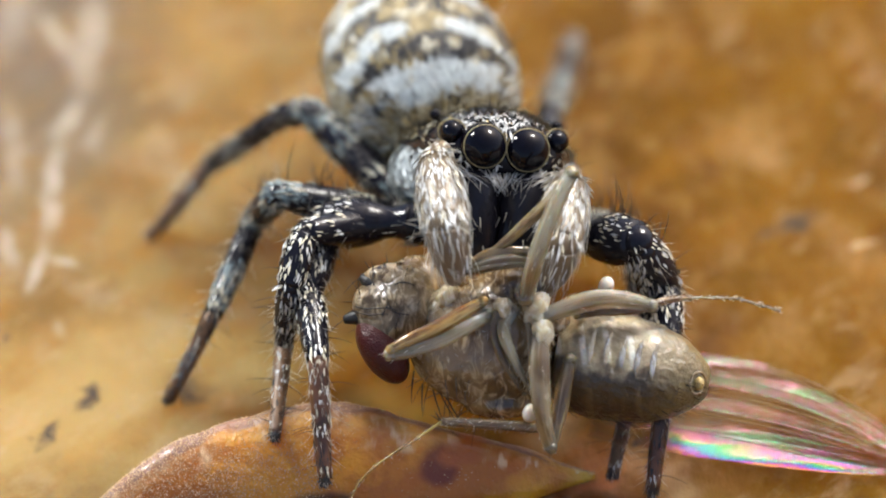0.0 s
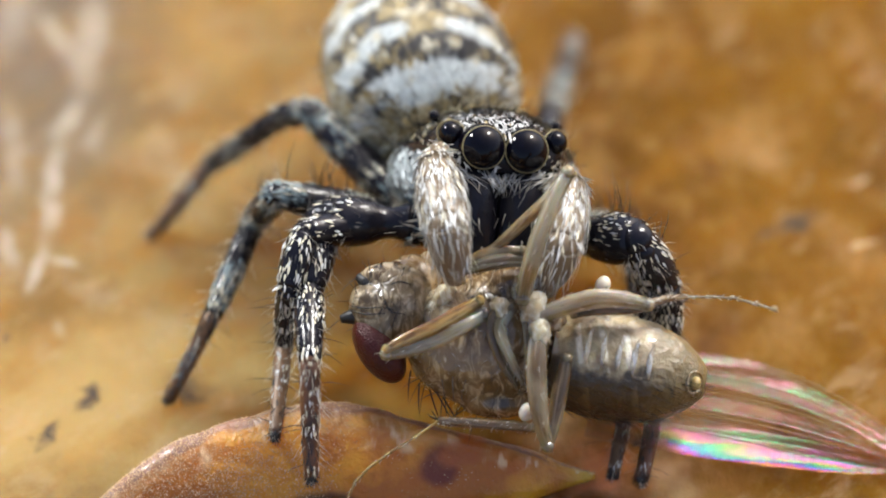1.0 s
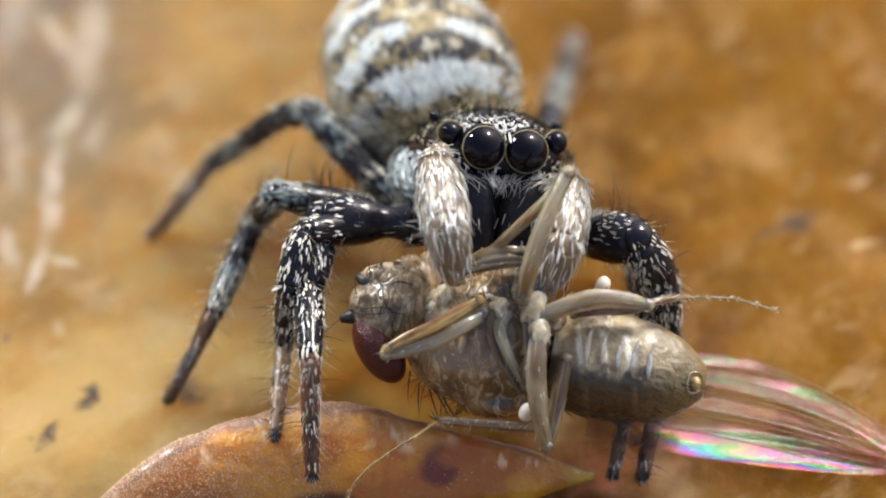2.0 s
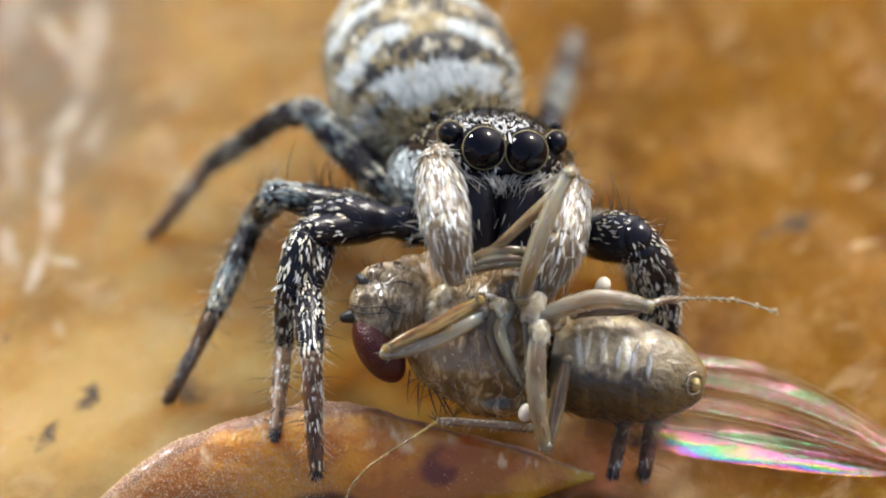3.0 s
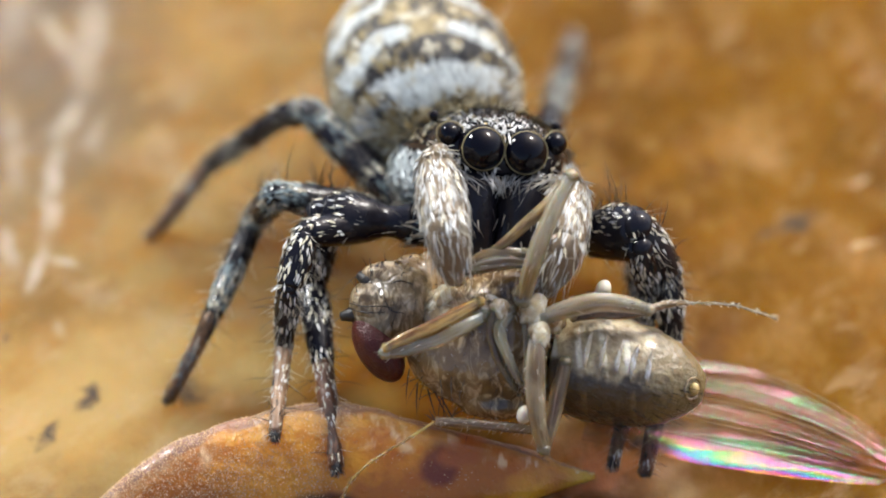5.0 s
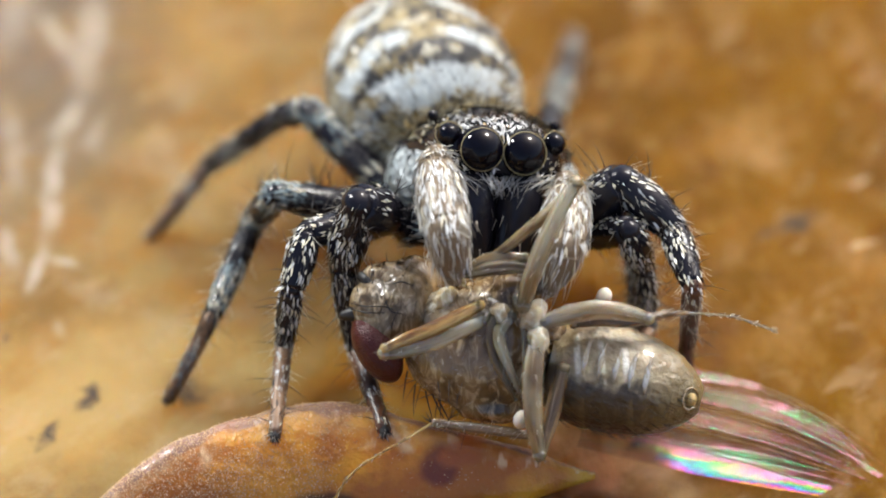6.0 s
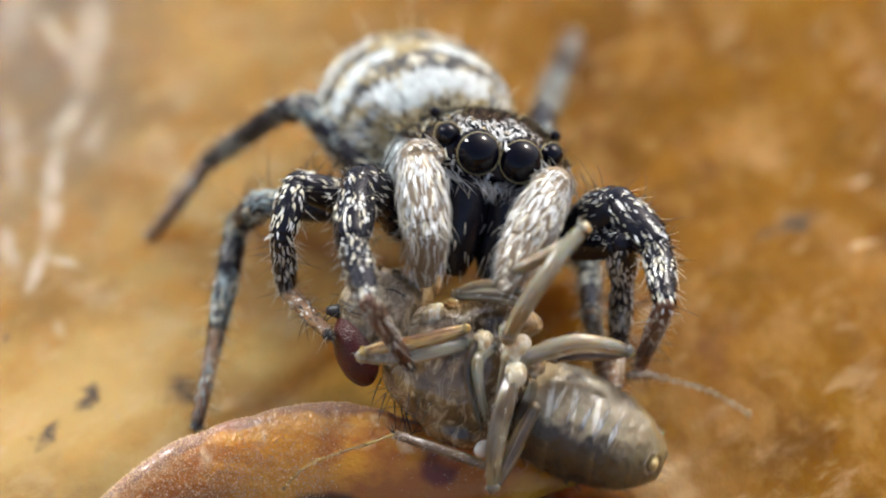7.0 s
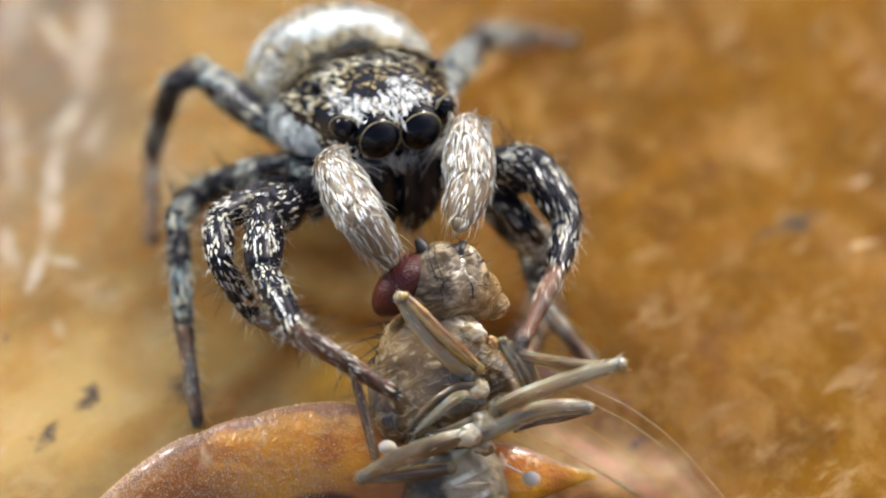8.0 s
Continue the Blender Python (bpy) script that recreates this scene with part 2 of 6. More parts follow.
        tip = base + t * ln + nrm * ln * li * 0.8
        verts = np.stack([base - s * w * 0.25, base + s * w * 0.25, mid + s * w * 0.5, mid - s * w * 0.5, tip], 1)
        i = np.arange(k) * 5
        faces = [q for j in i for q in ((j, j + 1, j + 2, j + 3), (j + 3, j + 2, j + 4))]
        self.add(verts, faces, slot)

    def bristle(self, root, way, length, radius, slot, bend=(0, 0, 0)):
        """One stiff curved hair."""
        root, way, bend = (np.asarray(q, float) for q in (root, way, bend))
        way = way / np.linalg.norm(way)
        pts = [root + way * length * s + bend * length * s * s for s in (0, 0.35, 0.7, 1.0)]
        t = way
        a = np.cross(t, (0.3, 0.5, 0.8))
        a /= np.linalg.norm(a)
        b = np.cross(t, a)
        rings = [q + radius * r * (np.outer(np.cos(ANG3), a) + np.outer(np.sin(ANG3), b)) for q, r in zip(pts, (1, 0.85, 0.55, 0.1))]
        self.rings(rings, slot)


ANG3 = np.linspace(0, 2 * np.pi, 3, endpoint=False)


def smooth_line(pts, steps=5):
    """A rounded line through the points."""
    p = np.asarray(pts, float)
    if len(p) < 3:
        s = np.linspace(0, 1, 6)[:, None]
        return p[0] + (p[-1] - p[0]) * s
    ext = np.vstack([2 * p[0] - p[1], p, 2 * p[-1] - p[-2]])
    out = []
    for i in range(1, len(ext) - 2):
        for s in np.linspace(0, 1, steps, endpoint=False):
            a, b, c, d = ext[i - 1:i + 3]
            out.append(0.5 * (2 * b + (c - a) * s + (2 * a - 5 * b + 4 * c - d) * s * s + (3 * b - a - 3 * c + d) * s ** 3))
    out.append(p[-1])
    return np.array(out)


def egg(p, centre, radii, turn):
    """Distance, roughly, from points to an egg shape turned about z by degrees."""
    a = radians(turn)
    q = p - np.asarray(centre)
    q = np.stack([q[..., 0] * math.cos(a) + q[..., 1] * math.sin(a), q[..., 1] * math.cos(a) - q[..., 0] * math.sin(a), q[..., 2]], -1)
    r = np.asarray(radii)
    k0, k1 = np.linalg.norm(q / r, axis=-1), np.linalg.norm(q / r**2, axis=-1)
    return k0 * (k0 - 1) / (k1 + 1e-9)


def melted(sh, eggs, step, blend, ripple=0.0, freq=3.0):
    """One skin over several egg shapes (centre, radii, turn, slot) that melt into each other."""
    lo = np.min([np.asarray(c) - max(r) * 1.1 for c, r, _, _ in eggs], 0) - 3 * step
    hi = np.max([np.asarray(c) + max(r) * 1.1 for c, r, _, _ in eggs], 0) + 3 * step
    n = np.ceil((hi - lo) / step).astype(int) + 1
    grid = lo + step * np.stack(np.meshgrid(*[np.arange(k) for k in n], indexing="ij"), -1)
    f = egg(grid, *eggs[0][:3])
    for c, r, a, _ in eggs[1:]:
        g = egg(grid, c, r, a)
        h = np.clip(0.5 + 0.5 * (g - f) / blend, 0, 1)
        f = g * (1 - h) + f * h - blend * h * (1 - h)
    inside = f < 0
    corner = [(i, j, k) for i in (0, 1) for j in (0, 1) for k in (0, 1)]
    at = lambda a, o: a[o[0]:n[0] - 1 + o[0], o[1]:n[1] - 1 + o[1], o[2]:n[2] - 1 + o[2]]
    pos, num = np.zeros((*(n - 1), 3)), np.zeros(n - 1)
    for a in corner:
        for b in corner:
            if sum(b) - sum(a) == 1 and sum(abs(x - y) for x, y in zip(a, b)) == 1:
                fa, fb = at(f, a), at(f, b)
                cross = at(inside, a) != at(inside, b)
                t = np.where(cross, fa / np.where(fa == fb, 1, fa - fb), 0)[..., None]
                pos += cross[..., None] * (np.array(a) + t * (np.array(b) - np.array(a)))
                num += cross
    act = num > 0
    idx = np.full(n - 1, -1)
    idx[act] = np.arange(act.sum())
    verts = lo + step * (np.argwhere(act) + pos[act] / num[act][:, None])
    if ripple:
        mid = np.mean([c for c, _, _, _ in eggs], 0)
        verts = np.array([v + ripple * unit(v - mid) * (noise.noise(Vector(v * freq)) + 0.6 * noise.noise(Vector((v[0] * freq * 2.6 + v[1] * freq, v[1] * freq * 0.8, v[2] * freq)))) for v in verts])
    faces = []
    for axis in range(3):
        a = np.moveaxis(inside, axis, 0)
        ix = np.moveaxis(idx, axis, 0)
        cross = np.argwhere(a[:-1, 1:-1, 1:-1] != a[1:, 1:-1, 1:-1])
        for i, j, k in cross:
            q = (ix[i, j, k], ix[i, j + 1, k], ix[i, j + 1, k + 1], ix[i, j, k + 1])
            flip = bool(a[i, j + 1, k + 1]) == (axis == 1)
            faces.append(q[::-1] if flip else q)
    mids = verts[np.array(faces)].mean(1)
    near = np.argmin([egg(mids, c, r, a) for c, r, a, _ in eggs], 0)
    sh.add(verts, faces)
    sh.m[-len(faces):] = [eggs[i][3] for i in near]


def part(name, shell, mats, parent, label="", shift=(0, 0, 0)):
    """One mesh object from a shell, under its thing or part."""
    v = (np.concatenate(shell.v) - np.asarray(shift)) * MM
    me = bpy.data.meshes.new(name)
    me.from_pydata(v.tolist(), [], shell.f)
    for m in mats:
        me.materials.append(m)
    me.polygons.foreach_set("material_index", shell.m)
    if any(m.name.startswith(("fly", "amber_husk", "iridescent")) for m in mats):
        me.attributes.new("flow", "FLOAT_VECTOR", "POINT").data.foreach_set("vector", np.concatenate(shell.flow).ravel())
    me.polygons.foreach_set("use_smooth", [True] * len(shell.f))
    me.update()
    ob = new(name, me)
    ob.parent = parent
    if label:
        tagged(ob, label)
    return ob


def unit(a):
    a = np.asarray(a, float)
    return a / (np.linalg.norm(a) + 1e-12)


BODY_ROWS = [  # seconds; eyes' middle in mm; pitch, yaw, roll
    (0.0, 0.727, 1.193, -0.00, 2, 9, -5),
    (1.0, 0.713, 1.180, -0.00, 2, 9, -5),
    (4.5, 0.713, 1.167, -0.00, 3, 9, -5),
    (6.0, 0.693, 1.160, -0.00, 4, 9, -5),
    (6.3, 0.720, 1.127, -0.00, 4, 9, -6),
    (6.5, 0.787, 1.047, -0.00, 6, 9, -8),
    (6.8, 0.707, 1.053, -0.00, 6, 8, -9),
    (7.0, 0.653, 1.093, -0.00, 6, 8, -11),
    (7.2, 0.360, 1.261, -0.05, 7, 7, -8),
    (7.3, 0.220, 1.329, -0.10, 8, 6, -5),
    (7.6, -0.140, 1.437, -0.15, 12, 5, -4),
    (7.8, -0.261, 1.465, -0.20, 14, 5, -2),
    (8.0, -0.549, 1.414, -0.30, 34, 16, 12),
]
ABDOMEN_ROWS = [  # seconds, waist, tail
    (0.0, (0.09, 1.20, -1.50), (-0.72, 3.25, -4.20)),
    (4.5, (0.10, 1.19, -1.50), (-0.66, 3.18, -4.20)),
    (6.0, (0.10, 1.20, -1.50), (-0.65, 2.88, -4.30)),
    (6.5, (0.11, 1.20, -1.50), (-0.65, 2.46, -4.50)),
    (6.8, (0.04, 1.18, -1.50), (-0.72, 2.20, -4.60)),
    (7.0, (-0.01, 1.20, -1.50), (-0.78, 2.14, -4.60)),
    (7.3, (-0.36, 1.37, -1.60), (-0.88, 2.08, -4.80)),
    (7.6, (-0.60, 1.52, -1.70), (-1.01, 1.98, -4.80)),
    (7.8, (-0.72, 1.66, -1.70), (-1.10, 1.97, -4.80)),
    (8.0, (-1.15, 2.10, -1.70), (-1.46, 2.00, -4.85)),
]
LEFT_FIRST_ROWS = [
    (0.0, (-1.41, 0.31, -0.51), (-1.60, -0.47, -0.08), (-1.46, -1.31, 0.68), (-1.38, -2.67, 0.69)),
    (0.5, (-1.42, 0.32, -0.43), (-1.61, -0.47, -0.02), (-1.47, -1.31, 0.74), (-1.48, -2.66, 0.65)),
    (1.0, (-1.43, 0.34, -0.33), (-1.59, -0.46, 0.08), (-1.55, -1.31, 0.84), (-1.54, -2.65, 0.63)),
    (1.5, (-1.43, 0.36, -0.30), (-1.59, -0.45, 0.11), (-1.55, -1.29, 0.87), (-1.54, -2.62, 0.60)),
    (3.0, (-1.43, 0.37, -0.38), (-1.61, -0.45, -0.00), (-1.53, -1.26, 0.80), (-1.48, -2.59, 0.56)),
    (3.5, (-1.43, 0.38, -0.45), (-1.63, -0.45, -0.78), (-1.51, -1.27, -0.01), (-1.36, -2.53, 0.49)),
    (4.7, (-1.43, 0.38, -0.48), (-1.64, -0.44, -0.84), (-1.52, -1.28, -0.07), (-1.38, -2.51, 0.47)),
    (5.8, (-1.02, 0.50, 0.47), (-1.20, -0.18, -0.10), (-1.02, -1.22, -0.55), (-0.70, -2.15, 0.38)),
    (6.0, (-0.99, 0.52, 0.49), (-1.18, -0.19, -0.05), (-1.02, -1.19, -0.57), (-0.69, -2.13, 0.36)),
    (6.3, (-0.95, 0.50, 0.51), (-1.15, -0.22, -0.01), (-0.98, -1.20, -0.58), (-0.62, -2.12, 0.34)),
    (6.4, (-0.85, 0.49, 0.53), (-0.98, -0.22, 0.55), (-0.84, -1.30, 0.65), (-0.50, -1.95, 1.75)),
    (6.5, (-0.74, 0.48, 0.56), (-0.81, -0.23, 1.13), (-0.69, -1.05, 1.85), (-0.32, -1.88, 0.90)),
    (6.8, (-0.95, 0.70, 0.42), (-1.01, 0.04, 1.04), (-0.82, -0.69, 1.90), (-0.55, -1.43, 0.85)),
    (7.0, (-0.99, 0.77, 0.45), (-1.06, 0.07, 1.04), (-0.86, -0.59, 1.92), (-0.41, -1.33, 0.90)),
    (7.3, (-1.39, 0.77, 0.30), (-1.37, 0.07, 0.89), (-1.13, -0.59, 1.77), (-0.55, -1.24, 0.75)),
    (7.6, (-1.86, 0.75, 0.11), (-1.87, 0.07, 0.72), (-1.56, -0.66, 1.54), (-0.85, -1.21, 0.60)),
    (7.8, (-1.96, 0.47, 0.01), (-2.00, -0.16, 0.67), (-1.66, -0.93, 1.44), (-0.75, -1.71, 0.80)),
    (8.0, (-2.09, 0.42, -0.03), (-2.11, -0.26, 0.59), (-1.70, -0.93, 1.40), (-0.59, -1.66, 1.10)),
]
RIGHT_FIRST_ROWS = [
    (0.0, (2.29, 0.09, 0.19), (2.65, -0.43, -0.30), (2.67, -1.19, 0.09), (2.47, -2.84, 0.05)),
    (1.0, (2.28, 0.11, 0.18), (2.64, -0.44, -0.27), (2.70, -1.20, -0.67), (2.35, -2.71, -0.11)),
    (3.5, (2.27, 0.14, 0.18), (2.62, -0.39, -0.31), (2.67, -1.13, -0.74), (2.38, -2.66, -0.18)),
    (4.7, (2.29, 0.14, 0.15), (2.64, -0.39, -0.34), (2.68, -1.16, -0.73), (2.34, -2.67, -0.16)),
    (5.8, (2.11, 0.79, 0.01), (2.70, 0.27, -0.11), (2.92, -0.42, 0.34), (2.90, -1.42, -0.98)),
    (6.3, (2.12, 0.77, -0.02), (2.72, 0.24, 0.02), (2.94, -0.44, 0.49), (2.91, -1.45, -0.82)),
    (6.5, (2.21, 0.64, -0.07), (2.73, 0.07, 0.12), (2.96, -0.59, 0.63), (2.91, -1.51, -0.74)),
    (6.7, (2.21, 0.64, -0.15), (2.50, 0.01, 0.25), (2.55, -0.65, 0.80), (2.47, -1.34, -0.70)),
    (7.0, (2.07, 0.53, 0.00), (2.52, 0.01, 0.41), (2.58, -0.65, 0.96), (2.34, -1.40, -0.49)),
    (7.3, (1.57, 0.74, 0.13), (1.75, 0.07, 0.53), (1.61, -0.65, 0.98), (1.18, -1.54, 1.90)),
    (7.6, (1.34, 0.67, 0.04), (1.57, -0.06, 0.27), (1.36, -0.78, 0.69), (0.81, -1.68, 1.85)),
    (7.8, (1.31, 0.64, -0.08), (1.54, -0.07, 0.22), (1.32, -0.72, 0.73), (0.82, -1.54, 1.90)),
    (8.0, (1.15, 0.95, -0.82), (1.48, 0.35, -0.41), (1.34, -0.25, 0.18), (0.92, -1.05, 1.50)),
]
LEFT_SECOND_ROWS = [
    (0.0, (-1.63, 0.19, 0.09), (-1.81, -0.46, 0.23), (-1.89, -1.14, -0.42), (-1.97, -2.18, 0.42)),
    (4.7, (-1.62, 0.19, 0.10), (-1.82, -0.46, 0.23), (-1.89, -1.13, -0.42), (-1.97, -2.18, 0.42)),
    (5.8, (-1.59, 0.19, 0.15), (-1.79, -0.47, 0.23), (-1.89, -1.14, -0.42), (-1.97, -2.18, 0.42)),
    (6.5, (-1.55, 0.22, 0.10), (-1.74, -0.44, 0.20), (-1.89, -1.13, -0.42), (-1.97, -2.17, 0.41)),
    (6.6, (-1.73, 0.64, -0.19), (-1.86, 0.01, 0.06), (-1.95, -0.67, -0.59), (-1.95, -1.58, 0.39)),
    (6.8, (-1.73, 0.81, -0.20), (-1.92, 0.21, 0.09), (-1.88, -0.46, -0.57), (-1.41, -0.98, 0.57)),
    (7.0, (-1.73, 0.77, 0.00), (-1.90, 0.14, 0.22), (-1.85, -0.50, -0.48), (-1.33, -1.00, 0.65)),
    (7.3, (-2.20, 0.48, -0.34), (-2.12, -0.09, 0.05), (-1.88, -0.70, -0.62), (-1.22, -0.95, 0.52)),
    (7.6, (-2.41, 0.38, -0.33), (-2.36, -0.19, 0.07), (-1.91, -0.90, -0.36), (-0.92, -1.40, 0.40)),
    (8.0, (-2.67, 0.37, -0.25), (-2.62, -0.19, 0.15), (-2.24, -0.80, -0.46), (-1.22, -1.32, 0.23)),
]
LEFT_THIRD_ROWS = [
    (0.0, (-1.97, 0.65, -0.66), (-2.28, 0.35, -1.46), (-2.76, -0.80, -0.84), (-3.29, -1.80, -1.22)),
    (6.2, (-1.98, 0.65, -0.64), (-2.28, 0.35, -1.45), (-2.76, -0.80, -0.83), (-3.29, -1.80, -1.22)),
    (6.4, (-2.06, 0.52, -1.12), (-2.43, 0.28, -1.91), (-2.72, -0.95, -1.33), (-3.04, -2.03, -0.94)),
    (6.5, (-2.03, 0.47, -1.05), (-2.33, 0.21, -1.87), (-2.61, -1.02, -1.28), (-2.94, -2.09, -0.87)),
    (7.0, (-2.17, 0.54, -0.99), (-2.50, 0.28, -1.79), (-2.72, -0.98, -1.25), (-2.94, -2.09, -0.87)),
    (7.3, (-2.43, 0.62, -0.88), (-2.74, 0.35, -1.69), (-2.86, -1.01, -1.40), (-2.93, -2.08, -0.87)),
    (7.6, (-2.65, 0.66, -2.16), (-2.90, 0.35, -1.34), (-2.95, -1.04, -1.40), (-2.94, -2.11, -0.86)),
    (8.0, (-3.01, 0.69, -2.51), (-3.23, 0.39, -1.68), (-3.12, -0.93, -1.23), (-2.94, -2.06, -0.88)),
]
LEFT_FOURTH_ROWS = [
    (0.0, (-1.63, 1.69, -2.22), (-1.97, 1.64, -2.45), (-2.90, 1.05, -3.33), (-3.64, 0.17, -3.55)),
    (6.3, (-1.63, 1.69, -2.29), (-1.98, 1.64, -2.50), (-2.91, 1.05, -3.38), (-3.64, 0.16, -3.55)),
    (7.0, (-1.67, 1.75, -2.48), (-2.03, 1.69, -2.70), (-2.94, 1.09, -3.58), (-3.64, 0.16, -3.55)),
    (7.3, (-1.97, 1.99, -2.69), (-2.29, 1.90, -2.95), (-3.10, 1.15, -3.84), (-3.65, 0.15, -3.55)),
    (7.6, (-2.30, 2.14, -2.84), (-2.60, 2.02, -3.11), (-3.31, 1.20, -4.02), (-3.64, 0.17, -3.56)),
    (8.0, (-3.04, 2.23, -3.02), (-3.34, 2.04, -2.81), (-3.66, 1.21, -3.91), (-3.64, 0.11, -3.49)),
]
RIGHT_SECOND_ROWS = [
    (0.0, (2.37, -0.03, 0.20), (2.46, -0.53, -0.49), (2.30, -1.41, -0.69), (2.01, -2.67, -0.18)),
    (4.7, (2.37, -0.03, 0.17), (2.46, -0.53, -0.52), (2.30, -1.41, -0.70), (2.01, -2.67, -0.18)),
    (5.8, (2.16, 0.24, 0.29), (2.38, -0.19, -0.43), (2.41, -0.94, -0.95), (2.10, -1.72, 0.15)),
    (6.5, (2.26, 0.11, 0.22), (2.43, -0.33, -0.51), (2.59, -0.95, -1.16), (2.24, -1.73, -0.07)),
    (7.0, (2.10, 0.07, 0.24), (2.14, -0.39, -0.49), (2.11, -1.14, -1.01), (1.97, -1.99, 0.07)),
    (7.3, (1.91, -0.06, -0.02), (2.10, -0.53, -0.71), (2.05, -1.15, -1.38), (1.78, -2.00, -0.32)),
    (7.6, (1.72, 0.07, -0.25), (1.92, -0.46, -0.90), (1.85, -1.22, -1.41), (1.65, -2.00, -0.29)),
    (8.0, (0.99, 0.28, -0.94), (1.21, -0.06, -1.70), (1.25, -0.69, -2.36), (0.99, -1.35, -1.17)),
]
RIGHT_THIRD_ROWS = [
    (0.0, (2.09, 0.28, -2.68), (2.36, 0.10, -1.96), (2.34, -0.70, -0.84), (2.30, -1.41, -1.63)),
    (6.3, (2.09, 0.25, -2.69), (2.36, 0.10, -1.97), (2.34, -0.70, -0.85), (2.30, -1.41, -1.63)),
    (7.0, (1.58, 0.08, -2.85), (1.79, -0.19, -2.14), (1.77, -0.78, -0.90), (1.96, -1.60, -1.52)),
    (7.6, (1.24, 0.14, -2.82), (1.48, -0.06, -2.10), (1.59, -0.78, -0.94), (1.96, -1.59, -1.51)),
    (8.0, (0.80, 0.28, -1.94), (1.05, 0.15, -2.67), (1.20, -0.68, -1.58), (1.88, -1.49, -1.57)),
]
RIGHT_FOURTH_ROWS = [
    (0.0, (1.33, 1.66, -3.77), (1.44, 1.93, -4.57), (1.65, 2.56, -6.17), (1.75, 2.78, -6.64)),
    (6.5, (1.35, 1.63, -3.80), (1.46, 1.93, -4.59), (1.66, 2.56, -6.19), (1.75, 2.79, -6.66)),
    (7.0, (1.25, 1.66, -3.78), (1.36, 1.96, -4.57), (1.62, 2.56, -6.17), (1.74, 2.78, -6.64)),
    (7.3, (1.03, 1.79, -4.00), (1.20, 2.03, -4.80), (1.57, 2.57, -6.41), (1.80, 2.87, -6.78)),
    (7.6, (0.79, 2.05, -4.06), (1.00, 2.18, -4.88), (1.52, 2.58, -6.48), (1.86, 2.87, -6.76)),
    (8.0, (0.46, 2.64, -4.34), (0.66, 2.72, -5.17), (1.20, 2.79, -6.81), (1.68, 2.71, -6.59)),
]
LEFT_PALP_ROWS = [
    (0.0, (-0.08, 0.96, 0.52), (0.04, 0.27, 1.06), (0.12, -0.32, 0.91)),
    (6.3, (-0.08, 0.94, 0.54), (0.04, 0.24, 1.05), (0.12, -0.32, 0.81)),
    (6.5, (-0.04, 0.85, 0.52), (0.09, 0.17, 1.06), (0.16, -0.32, 0.70)),
    (7.0, (-0.30, 1.06, 0.49), (-0.19, 0.24, 0.78), (-0.21, -0.34, 0.56)),
    (7.3, (-0.68, 1.03, 0.31), (-0.50, 0.24, 0.64), (-0.41, -0.26, 0.29)),
    (7.6, (-1.05, 1.04, 0.03), (-0.86, 0.32, 0.50), (-0.68, -0.22, 0.26)),
    (8.0, (-1.30, 0.95, 0.25), (-0.95, 0.37, 0.81), (-0.62, -0.13, 0.64)),
]
RIGHT_PALP_ROWS = [
    (0.0, (1.47, 0.70, 0.26), (1.35, 0.04, 0.80), (1.21, -0.46, 0.59)),
    (6.3, (1.49, 0.62, 0.25), (1.39, 0.01, 0.85), (1.23, -0.46, 0.59)),
    (6.5, (1.57, 0.54, 0.25), (1.43, -0.06, 0.86), (1.26, -0.52, 0.60)),
    (7.0, (1.31, 0.75, 0.25), (0.93, 0.04, 0.56), (0.73, -0.42, 0.80)),
    (7.3, (0.87, 0.69, 0.01), (0.54, 0.04, 0.47), (0.30, -0.36, 0.79)),
    (7.6, (0.59, 0.94, 0.11), (0.34, 0.30, 0.64), (0.18, -0.23, 0.55)),
    (8.0, (0.29, 1.40, -0.32), (0.32, 0.74, 0.23), (0.20, 0.30, 0.56)),
]
FLY_ROWS = [
    (0.0, 0.543, -1.127, 0.35, 0, 0, 0),
    (1.0, 0.504, -1.120, 0.35, 0, 0, 0),
    (4.7, 0.497, -1.127, 0.35, 0, 0, -1),
    (5.8, 0.484, -1.173, 0.35, 0, 0, -3),
    (6.3, 0.477, -1.186, 0.35, 0, 0, -3.5),
    (6.5, 0.471, -1.266, 0.35, 0, 0, -5),
    (6.8, 0.318, -1.385, 0.35, 0, 0, -10),
    (7.0, 0.205, -1.451, 0.35, 0, 0, -15),
    (7.2, 0.272, -1.650, 0.35, 0, 0, -28),
    (7.3, 0.305, -1.751, 0.30, 0, 0, -36),
    (7.6, 0.226, -1.818, 0.30, 0, 0, -50),
    (7.8, 0.093, -1.718, 0.30, 0, 0, -60),
    (8.0, -0.060, -1.585, 0.30, 0, 5, -72),
]


def ease(rows, t):
    """Values of rows (seconds, numbers...) at t, by a smooth curve that does not overshoot."""
    ts = np.array([r[0] for r in rows])
    vs = np.array([np.hstack([np.ravel(q) for q in r[1:]]) for r in rows], float)
    h = np.diff(ts)[:, None]
    d = np.diff(vs, axis=0) / h
    g = np.zeros_like(vs)
    same = d[:-1] * d[1:] > 0
    g[1:-1] = np.where(same, 2 * d[:-1] * d[1:] / np.where(same, d[:-1] + d[1:], 1), 0)
    i = int(np.clip(np.searchsorted(ts, t, side="right") - 1, 0, len(ts) - 2))
    s = (t - ts[i]) / h[i, 0]
    h = h[i, 0]
    return ((2 * s**3 - 3 * s**2 + 1) * vs[i] + (s**3 - 2 * s**2 + s) * h * g[i]
            + (3 * s**2 - 2 * s**3) * vs[i + 1] + (s**3 - s**2) * h * g[i + 1])


